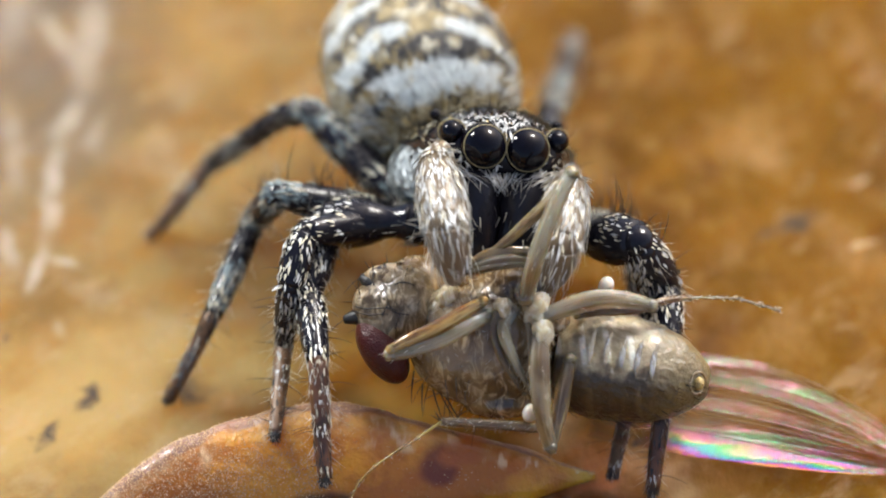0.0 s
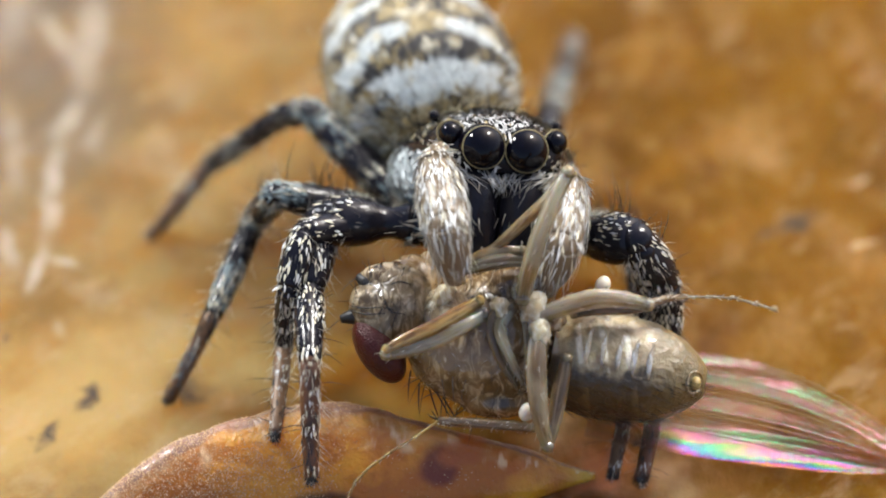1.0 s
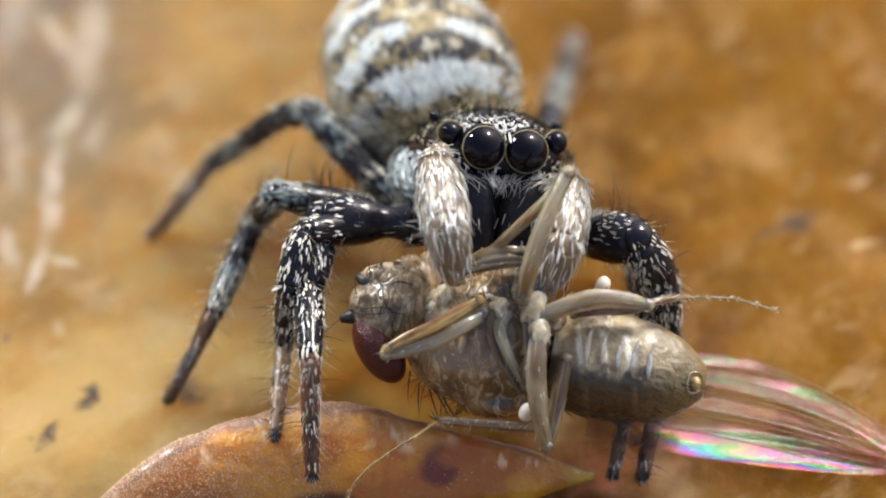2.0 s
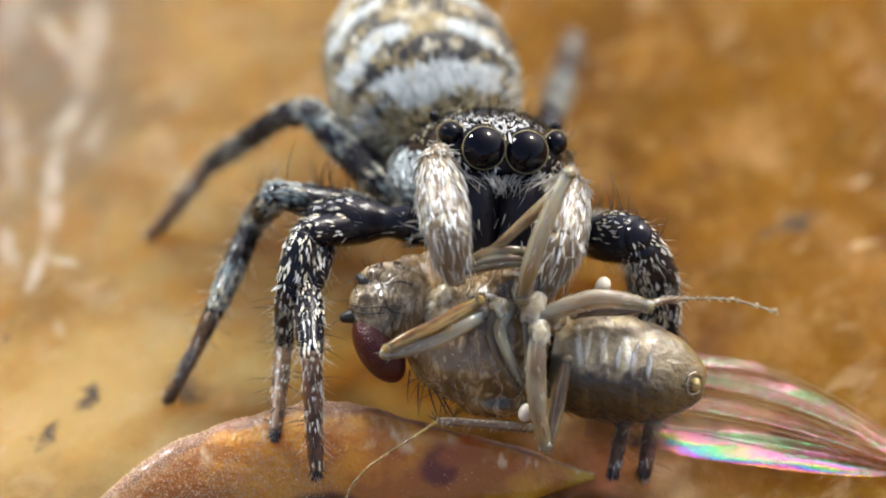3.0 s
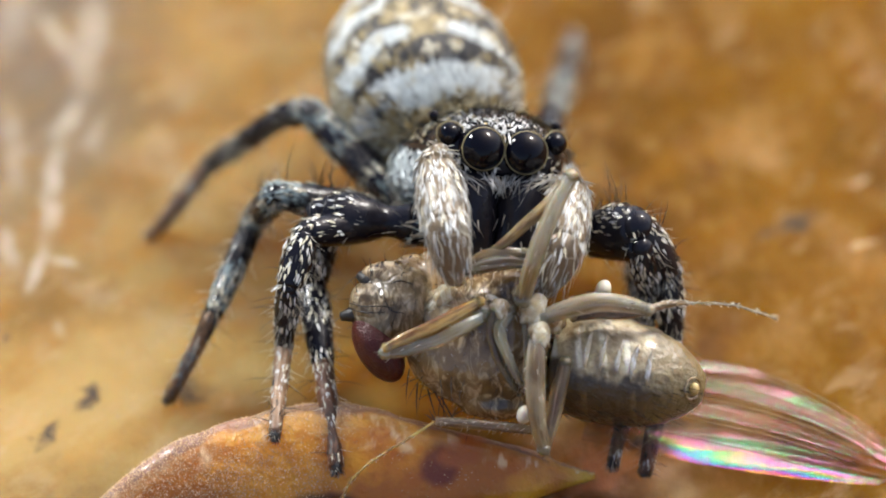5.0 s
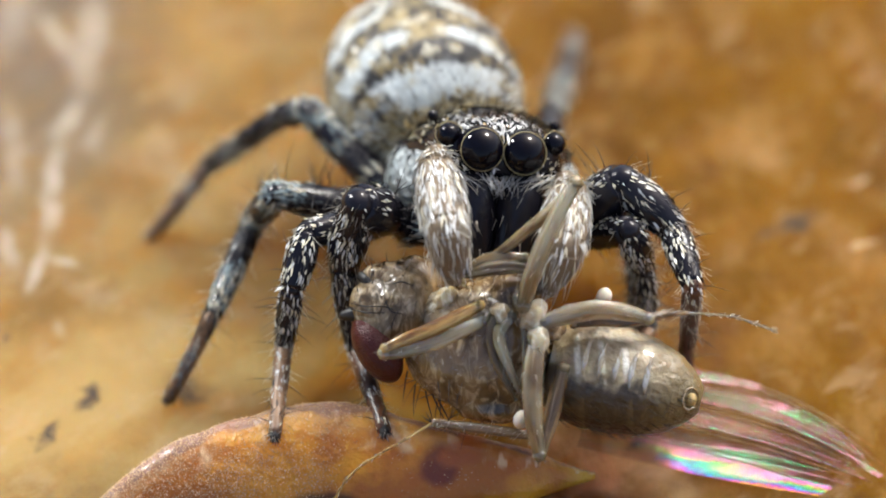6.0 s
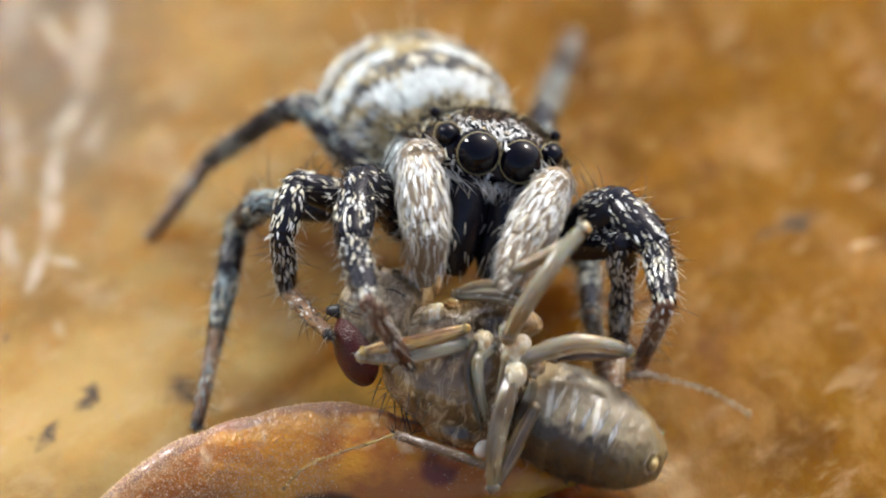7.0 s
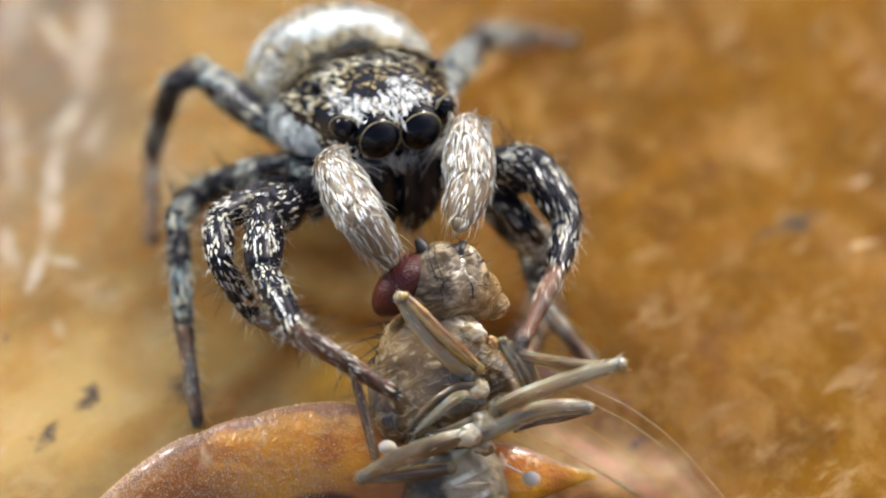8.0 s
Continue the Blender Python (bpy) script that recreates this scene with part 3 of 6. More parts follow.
def body_pose(t):
    """The spider's body in the slanted frame, in millimetres."""
    x, y, z, pitch, yaw, roll = ease(BODY_ROWS, t)
    return pose(x, y, z, pitch, yaw, roll)


def metres(m):
    m = m.copy()
    m.translation *= MM
    return m


BODY0 = body_pose(0.0)


# ---- the board ----
# bleached veins in the wood: from x, y to x, y, half width, strength
VEINS = [
    (-4.55, 8.4, -4.70, 5.4, 0.34, 0.6), (-4.70, 5.6, -4.97, 4.7, 0.22, 0.8), (-4.95, 5.0, -4.93, 2.5, 0.17, 0.85), (-4.93, 2.8, -5.16, 1.7, 0.13, 0.8),
    (-4.97, 2.5, -4.5, 2.25, 0.12, 0.6), (-5.4, 7.6, -4.7, 6.2, 0.2, 0.6), (-5.7, 5.8, -5.3, 3.6, 0.25, 0.45), (-5.5, 3.1, -5.3, 2.3, 0.2, 0.6), (-4.4, 5.3, -4.5, 4.6, 0.2, 0.4),
    (-5.6, 8.5, -5.75, 6.4, 0.4, 0.4), (-4.75, 1.3, -4.65, 0.95, 0.14, 0.35)]


def build_ground():
    """The amber-brown board that everything lies on: one sheet, finely uneven near the spider."""
    m = bpy.data.materials.new("weathered_amber_board")
    m.use_nodes = True
    nt = m.node_tree
    n, ln = nt.nodes, nt.links.new
    b = n["Principled BSDF"]
    tc = n.new("ShaderNodeTexCoord")
    vec = n.new("ShaderNodeVectorMath")
    vec.operation = "SCALE"
    vec.inputs["Scale"].default_value = 1000
    ln(tc.outputs["Object"], vec.inputs[0])

    def tex(scale, detail=5, stretch=(1, 1, 1), shift=(0, 0, 0), rough=0.5, turn=0.0, grain=0.0):
        first = n.new("ShaderNodeMapping")
        first.inputs["Rotation"].default_value = (0, 0, radians(grain))
        ln(vec.outputs[0], first.inputs[0])
        mp = n.new("ShaderNodeMapping")
        mp.inputs["Scale"].default_value, mp.inputs["Location"].default_value = stretch, shift
        mp.inputs["Rotation"].default_value = (0, 0, radians(turn))
        ln(first.outputs[0], mp.inputs[0])
        q = n.new("ShaderNodeTexNoise")
        q.inputs["Scale"].default_value, q.inputs["Detail"].default_value, q.inputs["Roughness"].default_value = scale, detail, rough
        ln(mp.outputs[0], q.inputs["Vector"])
        return q.outputs[0]

    def span(value, lo, hi, to_lo=0.0, to_hi=1.0):
        q = n.new("ShaderNodeMapRange")
        q.interpolation_type = "SMOOTHSTEP"
        for key, x in (("From Min", lo), ("From Max", hi), ("To Min", to_lo), ("To Max", to_hi)):
            q.inputs[key].default_value = x
        ln(value, q.inputs["Value"])
        return q.outputs[0]

    def sums(op, a, c):
        q = n.new("ShaderNodeMath")
        q.operation = op
        for i, x in enumerate((a, c)):
            if isinstance(x, (int, float)):
                q.inputs[i].default_value = x
            else:
                ln(x, q.inputs[i])
        return q.outputs[0]

    def blend(fac, a, c):
        q = n.new("ShaderNodeMix")
        q.data_type = "RGBA"
        ln(fac, q.inputs[0])
        for i, x in ((6, a), (7, c)):
            if isinstance(x, tuple):
                q.inputs[i].default_value = (*x, 1)
            else:
                ln(x, q.inputs[i])
        return q.outputs[2]

    def warped(weak=False):
        """Coordinates pushed about, for ragged outlines."""
        q = n.new("ShaderNodeTexNoise")
        q.inputs["Scale"].default_value, q.inputs["Detail"].default_value = 1.6, 4
        ln(vec.outputs[0], q.inputs["Vector"])
        a = n.new("ShaderNodeVectorMath")
        a.operation = "MULTIPLY_ADD"
        a.inputs[1].default_value, a.inputs[2].default_value = (1.0, 1.0, 0.0), (-0.5, -0.5, 0)
        ln(q.outputs["Color"], a.inputs[0])
        if weak:
            a.inputs[1].default_value, a.inputs[2].default_value = (0.3, 0.3, 0.0), (-0.15, -0.15, 0)
        c = n.new("ShaderNodeVectorMath")
        ln(vec.outputs[0], c.inputs[0])
        ln(a.outputs[0], c.inputs[1])
        return c.outputs[0]

    warp, calm = warped(), warped(True)

    def streak(x0, y0, x1, y1, width, by=None):
        """1 along a stained line from one place to another, 0 away from it."""
        angle = math.atan2(y1 - y0, x1 - x0)
        long = math.hypot(x1 - x0, y1 - y0) / 2 + width
        mp = n.new("ShaderNodeMapping")
        mp.vector_type = "TEXTURE"
        mp.inputs["Location"].default_value = ((x0 + x1) / 2, (y0 + y1) / 2, 0)
        mp.inputs["Rotation"].default_value = (0, 0, angle)
        mp.inputs["Scale"].default_value = (long, width, 1000)
        ln(by or warp, mp.inputs[0])
        q = n.new("ShaderNodeVectorMath")
        q.operation = "LENGTH"
        ln(mp.outputs[0], q.inputs[0])
        return span(q.outputs["Value"], 1.0, 0.1)

    base = blend(span(tex(0.45, 4, shift=(3, 1, 0), rough=0.55), 0.35, 0.65), (0.083, 0.0335, 0.0006), (0.128, 0.0555, 0.0011))
    base = blend(span(tex(0.9, 5, stretch=(0.9, 0.55, 1), turn=25), 0.53, 0.72), base, (0.066, 0.022, 0.0010))
    # paler, sandier wood towards one side
    sep = n.new("ShaderNodeSeparateXYZ")
    ln(warp, sep.inputs[0])
    pale = span(sums("ADD", sep.outputs[0], sums("MULTIPLY", tex(0.4, 4, shift=(0, 7, 0)), 3.0)), 2.0, -1.6)
    base = blend(sums("MULTIPLY", pale, span(tex(0.8, 6, shift=(8, 3, 0), rough=0.65), 0.35, 0.65, 0.45, 0.9)), base, (0.196, 0.132, 0.049))
    # pale bleached flecks and rubbed patches
    fleck = span(tex(1.0, 6, stretch=(1.0, 0.62, 1), shift=(5, 2, 0), rough=0.62, turn=25), 0.52, 0.68)
    base = blend(sums("MULTIPLY", fleck, 0.42), base, (0.27, 0.152, 0.042))
    mottle = span(tex(1.4, 6, stretch=(1.0, 0.62, 1), shift=(1, 4, 0), rough=0.6), 0.5, 0.66)
    base = blend(sums("MULTIPLY", mottle, 0.36), base, (0.235, 0.134, 0.040))
    # rust-orange and grey clouds in the pale side, greyer far off, golden near
    rust = sums("MULTIPLY", sums("MULTIPLY", pale, span(tex(0.75, 5, shift=(4, 6, 0), rough=0.6), 0.5, 0.64)), 0.55)
    base = blend(rust, base, (0.205, 0.092, 0.008))
    cloud = sums("MULTIPLY", sums("MULTIPLY", pale, span(tex(1.0, 5, shift=(9, 1, 0), rough=0.6), 0.5, 0.66)), 0.6)
    base = blend(cloud, base, (0.225, 0.165, 0.098))
    haze = sums("MULTIPLY", sums("MULTIPLY", streak(-5.6, 10.0, -5.2, 3.6, 2.6), span(tex(0.9, 5, shift=(2, 2, 0)), 0.3, 0.6, 0.45, 1.0)), 0.8)
    base = blend(haze, base, (0.092, 0.076, 0.062))
    # tan wood with brightness put into its colour, against the fly's shadow
    lit_sand = sums("MULTIPLY", streak(1.2, -1.1, 2.7, -1.7, 0.8), span(tex(1.3, 5, shift=(6, 6, 0)), 0.3, 0.6, 0.4, 0.95))
    base = blend(lit_sand, base, (0.46, 0.31, 0.165))
    # orange light painted into the board beneath the spider, offsetting its shade
    under_glow = sums("MULTIPLY", streak(-1.5, 0.5, 0.5, -0.3, 1.0), span(tex(1.4, 5, shift=(3, 8, 0)), 0.3, 0.6, 0.5, 1.0))
    base = blend(under_glow, base, (0.33, 0.165, 0.018))
    gold = sums("MULTIPLY", streak(-6.5, -1.2, -2.6, 0.6, 1.9), 0.7)
    base = blend(gold, base, (0.325, 0.222, 0.085))
    veil = span(tex(0.5, 6, stretch=(0.9, 0.6, 1), shift=(2, 9, 0), rough=0.62, turn=30), 0.48, 0.64)
    base = blend(sums("MULTIPLY", veil, 0.15), base, (0.28, 0.155, 0.055))
    # fine bleached flecks that run slantwise, and rust between them
    deep = sums("MULTIPLY", span(tex(0.9, 6, stretch=(1.3, 0.5, 1), shift=(7, 5, 0), rough=0.6, grain=40), 0.50, 0.66), 0.36)
    base = blend(deep, base, (0.195, 0.086, 0.006))
    chip = sums("MULTIPLY", span(tex(2.2, 5, stretch=(1.3, 0.55, 1), shift=(3, 1, 0), rough=0.6, grain=42), 0.52, 0.70), span(tex(0.6, 3, shift=(1, 1, 0)), 0.42, 0.6, 0.08, 0.38))
    base = blend(chip, base, (0.34, 0.24, 0.125))
    white = None
    for line in VEINS:
        q = sums("MULTIPLY", streak(*line[:5], calm), line[5])
        white = q if white is None else sums("MAXIMUM", white, q)
    white = sums("MULTIPLY", white, span(tex(2.6, 6, rough=0.65), 0.3, 0.55, 0.35, 1.0))
    base = blend(white, base, (0.33, 0.29, 0.24))
    spots = sums("MAXIMUM", streak(5.15, 2.72, 5.25, 2.72, 0.16), streak(5.1, 3.9, 5.3, 4.0, 0.13))
    base = blend(sums("MULTIPLY", spots, 0.42), base, (0.55, 0.42, 0.28))
    dark = sums("MAXIMUM", streak(3.9, 2.85, 4.7, 3.45, 0.16), sums("MAXIMUM", streak(-4.32, -0.17, -4.28, -0.01, 0.2), streak(-3.25, -0.05, -3.0, 0.1, 0.35)))
    dark = sums("MAXIMUM", dark, sums("MAXIMUM", streak(-4.84, -1.05, -4.76, -0.45, 0.15), streak(2.3, -0.95, 2.5, -0.85, 0.14)))
    dark = sums("MAXIMUM", dark, streak(-5.32, 0.85, -5.28, 0.95, 0.12))
    dark = sums("MULTIPLY", dark, span(tex(3.5, 4), 0.3, 0.6, 0.35, 1.0))
    base = blend(dark, base, (0.045, 0.035, 0.030))
    ln(base, b.inputs["Base Color"])
    ln(span(tex(2.2, 4), 0.3, 0.7, 0.5, 0.75), b.inputs["Roughness"])
    b.inputs["Specular IOR Level"].default_value = 0.06
    b.inputs["Subsurface Weight"].default_value = 1.0
    b.inputs["Subsurface Scale"].default_value = 7.0 * MM
    b.inputs["Subsurface Radius"].default_value = (1.0, 0.6, 0.25)
    bp = n.new("ShaderNodeBump")
    bp.inputs["Distance"].default_value, bp.inputs["Strength"].default_value = 0.05 * MM, 1.0
    ln(tex(5.0, 6, stretch=(1, 0.5, 1)), bp.inputs["Height"])
    ln(bp.outputs[0], b.inputs["Normal"])

    # a fine patch in the middle, then strips that grow towards the board's far ends
    near = np.linspace(-12, 14, 131)
    axis = np.concatenate([[-1500, -400, -120, -50, -25], near, [28, 60, 140, 450, 1500]])
    k = len(axis)
    verts = []
    for y in axis:
        for x in axis:
            far = max(abs(x), abs(y))
            h = 0.0 if far > 12 else 0.10 * noise.noise(Vector((x * 0.5, y * 0.3, 1.7))) + 0.03 * noise.noise(Vector((x * 1.7, y * 1.0, 4.2)))
            verts.append((x * MM, y * MM, (h - 0.03) * MM))
    faces = [(j * k + i, j * k + i + 1, (j + 1) * k + i + 1, (j + 1) * k + i) for j in range(k - 1) for i in range(k - 1)]
    me = bpy.data.meshes.new("ground")
    me.from_pydata(verts, [], faces)
    me.materials.append(m)
    me.polygons.foreach_set("use_smooth", [True] * len(faces))
    tagged(new("ground", me), "amber-brown weathered wooden board with pale worn streaks", "board", kind="structure")


build_ground()


# ---- the brown husk in front ----
HUSK_UP = np.array((0, math.sin(radians(LEAN)), math.cos(radians(LEAN))))      # it leans back
HUSK_OUT = np.array((0, -math.cos(radians(LEAN)), math.sin(radians(LEAN))))


def stain_and_glow_husk(m):
    """Dark rotted patches and painted orange glow in the husk's amber skin."""
    n, ln = m.node_tree.nodes, m.node_tree.links.new
    b = n["Principled BSDF"]
    out = b.inputs["Base Color"].links[0].from_socket
    tc = n.new("ShaderNodeTexCoord")
    wob = n.new("ShaderNodeTexNoise")
    wob.inputs["Scale"].default_value, wob.inputs["Detail"].default_value = 1800, 4
    ln(tc.outputs["Object"], wob.inputs["Vector"])
    # a crusty purple-brown rim along the crest, pale ridges across the skin below it
    at = n.new("ShaderNodeAttribute")
    at.attribute_name = "flow"
    part_of = n.new("ShaderNodeSeparateXYZ")
    ln(at.outputs["Vector"], part_of.inputs[0])

    def sums(op, a, c):
        q = n.new("ShaderNodeMath")
        q.operation = op
        for i, x in enumerate((a, c)):
            if isinstance(x, (int, float)):
                q.inputs[i].default_value = x
            else:
                ln(x, q.inputs[i])
        return q.outputs[0]

    def span(v, lo, hi, top=1.0):
        q = n.new("ShaderNodeMapRange")
        q.interpolation_type = "SMOOTHSTEP"
        q.inputs["From Min"].default_value, q.inputs["From Max"].default_value, q.inputs["To Max"].default_value = lo, hi, top
        ln(v, q.inputs["Value"])
        return q.outputs[0]

    def blend(f, a, c):
        q = n.new("ShaderNodeMix")
        q.data_type = "RGBA"
        ln(f, q.inputs[0])
        ln(a, q.inputs[6])
        q.inputs[7].default_value = (*c, 1)
        return q.outputs[2]

    def grain(scale, detail=4):
        mp = n.new("ShaderNodeMapping")
        mp.inputs["Scale"].default_value = scale
        ln(at.outputs["Vector"], mp.inputs[0])
        q = n.new("ShaderNodeTexNoise")
        q.inputs["Scale"].default_value, q.inputs["Detail"].default_value = 1.0, detail
        ln(mp.outputs[0], q.inputs["Vector"])
        return q.outputs[0]

    crest = sums("ADD", part_of.outputs[1], sums("MULTIPLY", sums("SUBTRACT", grain((2.5, 2.5, 2.5)), 0.5), 0.7))
    crest = sums("ADD", crest, span(part_of.outputs[0], 2.4, 0.3, 0.45))
    tan_zone = span(crest, 0.40, 0.85, 0.6)
    out = blend(tan_zone, out, (0.36, 0.215, 0.075))
    ridge = sums("MULTIPLY", span(grain((5.5, 0.8, 0.8), 3), 0.55, 0.68), sums("MULTIPLY", span(crest, 0.2, 0.5), span(crest, 0.95, 0.7)))
    out = blend(ridge, out, (0.62, 0.44, 0.25))
    out = blend(span(crest, 0.78, 0.95, 0.85), out, (0.19, 0.11, 0.085))
    # two dark stains, then two patches of orange glow put into the colour
    for (x, z, rx, rz), colour in (((1.0, 0.42, 0.26, 0.2), (0.12, 0.014, 0.004)), ((-0.3, 0.12, 0.42, 0.14), (0.05, 0.014, 0.004)), ((1.25, 0.5, 0.3, 0.12), (0.36, 0.10, 0.012)), ((-1.4, 0.47, 0.36, 0.05), (0.62, 0.30, 0.03))):
        mp = n.new("ShaderNodeMapping")
        mp.vector_type = "TEXTURE"
        mp.inputs["Location"].default_value = (x * MM, 0, z * MM)
        mp.inputs["Scale"].default_value = (rx * MM, 1000, rz * MM)
        ln(tc.outputs["Object"], mp.inputs[0])
        far = n.new("ShaderNodeVectorMath")
        far.operation = "LENGTH"
        ln(mp.outputs[0], far.inputs[0])
        add = n.new("ShaderNodeMath")
        ln(far.outputs["Value"], add.inputs[0])
        ln(wob.outputs[0], add.inputs[1])
        q = n.new("ShaderNodeMapRange")
        q.interpolation_type = "SMOOTHSTEP"
        q.inputs["From Min"].default_value, q.inputs["From Max"].default_value = 1.7, 1.1
        q.inputs["To Max"].default_value = 0.9
        ln(add.outputs[0], q.inputs["Value"])
        mix = n.new("ShaderNodeMix")
        mix.data_type = "RGBA"
        ln(q.outputs[0], mix.inputs[0])
        ln(out, mix.inputs[6])
        mix.inputs[7].default_value = (*colour, 1)
        out = mix.outputs[2]
    ln(out, b.inputs["Base Color"])


def build_husk():
    m = material("amber_husk_skin", (0.58, 0.26, 0.012), 0.33, second=(0.38, 0.125, 0.006), scale=1.2, bump=0.05, bump_scale=9, coat=0.4, spec=0.4, subsurface=0.7, glow_depth=1.1, mix_low=0.42, mix_high=0.56)
    stain_and_glow_husk(m)
    glint = material("pale_grain", (0.66, 0.46, 0.26), 0.25, second=(0.5, 0.34, 0.18), coat=0.5, island=0.4)
    pts = [(-4.3, -3.25, 0.1), (-3.7, -3.0, 0.1), (-2.9, -2.72, 0.1), (-1.9, -2.56, 0.1), (-0.9, -2.56, 0.1), (0.1, -2.64, 0.05), (0.9, -2.70, 0.0), (1.42, -2.69, -0.1), (1.80, -2.68, -0.15)]
    rad = [0.06, 0.36, 0.58, 0.68, 0.66, 0.57, 0.36, 0.15, 0.04]
    line = smooth_line([tuple(slant(*q) / MM) for q in pts], 8)
    radii = smooth_line([(r, 0, 0) for r in rad], 8)[:, 0]
    sh = Shell()
    ang = np.linspace(0, 2 * np.pi, 48, endpoint=False)
    rings, flow = [], []
    for far, (p, r) in enumerate(zip(line, radii)):
        ring = []
        flow += [(far * 0.095, math.cos(a), math.sin(a)) for a in ang]
        for a in ang:
            out = HUSK_UP * math.cos(a) + HUSK_OUT * (0.48 * math.sin(a))
            q = np.array(p) + out * r
            dent = 0.10 * noise.noise(Vector(q * 0.9)) + 0.035 * noise.noise(Vector(q * 3.0)) + 0.012 * noise.noise(Vector(q * 9.0))
            q = q + out * r * dent * 1.6
            q[2] = max(q[2], -0.4)
            ring.append(q)
        rings.append(np.array(ring))
    sh.rings(rings, 0, True, flow)
    root = new("seed_husk")
    root.location = (line.mean(0)[0] * MM, line.mean(0)[1] * MM, 0)
    tagged(root, "curled amber-brown dry seed husk with a glossy grainy skin", "husk")
    mid = (line.mean(0)[0], line.mean(0)[1], 0)
    part("shell", sh, [m], root, shift=mid)
    # fine pale grains stuck to its skin
    rng = np.random.default_rng(5)
    p, nr = sh.cloud(52000, rng)
    g = Shell()
    dense = np.array([noise.noise(Vector(q * 1.4)) for q in p])
    for q, d, e in zip(p, nr, dense):
        if d[2] > 0.0 and e + rng.normal(0, 0.25) > 0.12 + 0.34 * (q[0] + 2.3) - 0.30 * d[2]:
            g.bristle(q - d * 0.01, d + 0.8 * rng.standard_normal(3), 0.014 + 0.024 * rng.random(), 0.010, 0)
    tagged(part("grain", g, [glint], root, "fine pale grains", mid), kind="stuff")


build_husk()


# ---- the spider ----
SCALES = [M_BLACK, M_WHITE, M_CREAM, M_TAN, M_BLUE, M_DARK, M_BRISTLE, M_HAIR, M_BROWN, M_PALP, M_FROST]
spider = new("jumping_spider")
tagged(spider, "black and white striped jumping spider holding a fly in its jaws", "spider")
spider.matrix_world = SLANT @ metres(BODY0)


def build_carapace():
    rng = np.random.default_rng(11)
    sh = Shell()
    ang = np.linspace(0, 2 * np.pi, 40, endpoint=False)
    rows = [(0.10, 0.25, 0.10, -0.15), (0.06, 0.48, 0.22, -0.26), (-0.04, 0.64, 0.31, -0.33), (-0.18, 0.75, 0.37, -0.42), (-0.5, 0.83, 0.43, -0.55),
            (-0.9, 1.00, 0.46, -0.78), (-1.3, 1.10, 0.36, -0.86), (-1.7, 0.95, 0.10, -0.82), (-2.05, 0.65, -0.12, -0.65), (-2.25, 0.25, -0.3, -0.5)]
    rows = smooth_line([(r[0], r[1], r[2]) for r in rows], 4), smooth_line([(r[3], 0, 0) for r in rows], 4)
    rings = []
    for (z, hw, top), (bot, _, _) in zip(*rows):
        c, s = np.cos(ang), np.sin(ang)
        px = np.sign(c) * np.abs(c) ** 0.8 * hw * (1 - 0.27 * np.clip(s, 0, 1) + 0.16 * np.clip(-s, 0, 1))
        py = (top + bot) / 2 + np.sign(s) * np.abs(s) ** 0.75 * (top - bot) / 2
        rings.append(np.stack([px, py, np.full(40, z)], 1))
    sh.rings(rings)
    soup = sh.soup()
    p, nr = sh.cloud(11000, rng, soup)
    x, y, z = p.T
    keep_eye = np.ones(len(p), bool)
    for ex, ey, er in ((-0.257, 0, 0.26), (0.257, 0, 0.26), (-0.63, 0.13, 0.16), (0.63, 0.13, 0.16)):
        keep_eye &= ~((np.hypot(x - ex, y - ey) < er) & (z > -0.4))
    top = nr[:, 1] > 0.35
    side = (np.abs(nr[:, 0]) > 0.4) & ~top
    face = (nr[:, 2] > 0.3) & ~top
    u = rng.random(len(p))
    patch = np.array([noise.noise(Vector((a * 2.4, b * 2.4, c * 2.4))) for a, b, c in p])
    # crown: dark with brown and white scales, whiter between and above the eyes
    w = keep_eye & top & (z > -0.75) & (u < np.where(z > -0.35, 0.50, 0.30)) & (patch > np.where(z > -0.35, -0.35, 0.06))
    sh.blades(p[w], nr[w], (0, 0.2, 1), 0.17, 0.021, 0.2, 1, rng, 0.2)
    w = keep_eye & top & (u > np.where(z > -0.5, 0.93, np.where(z > -1.2, 0.82, 0.6))) & (patch < 0.15)
    sh.blades(p[w], nr[w], (0, 0.2, 1), 0.13, 0.03, 0.25, 3, rng)
    w = top & (z <= -0.75) & (u < 0.34) & (patch > -0.02)
    sh.blades(p[w], nr[w], (0, 0.2, 1), 0.18, 0.024, 0.22, 2, rng, 0.2)
    w = keep_eye & top & (z < -1.0) & (u > 0.85)
    sh.blades(p[w], nr[w], (0, 0, 1), 0.13, 0.03, 0.25, 5, rng)
    # flanks: black under the eyes, then the broad white side band
    w = side & (y < -0.10 + 0.1 * np.clip(-0.9 - z, 0, 1)) & (z < -0.55) & (u < 0.95)
    sh.blades(p[w], nr[w], (0, -0.6, 1), 0.18, 0.045, 0.12, 10, rng, 0.2)
    w = side & ((y > -0.10) | (z > -0.55)) & (u < 0.09) & keep_eye
    sh.blades(p[w], nr[w], (0, -0.2, 1), 0.14, 0.03, 0.2, 2, rng)
    w = face & keep_eye & (u < 0.26) & (y > -0.24) & (np.abs(x) < 0.52)
    sh.blades(p[w], nr[w], (0, -1, 0.2), 0.11, 0.026, 0.3, 1, rng, 0.5)
    # bristles on the crown and beside the eyes
    p, nr = sh.cloud(150, rng, soup)
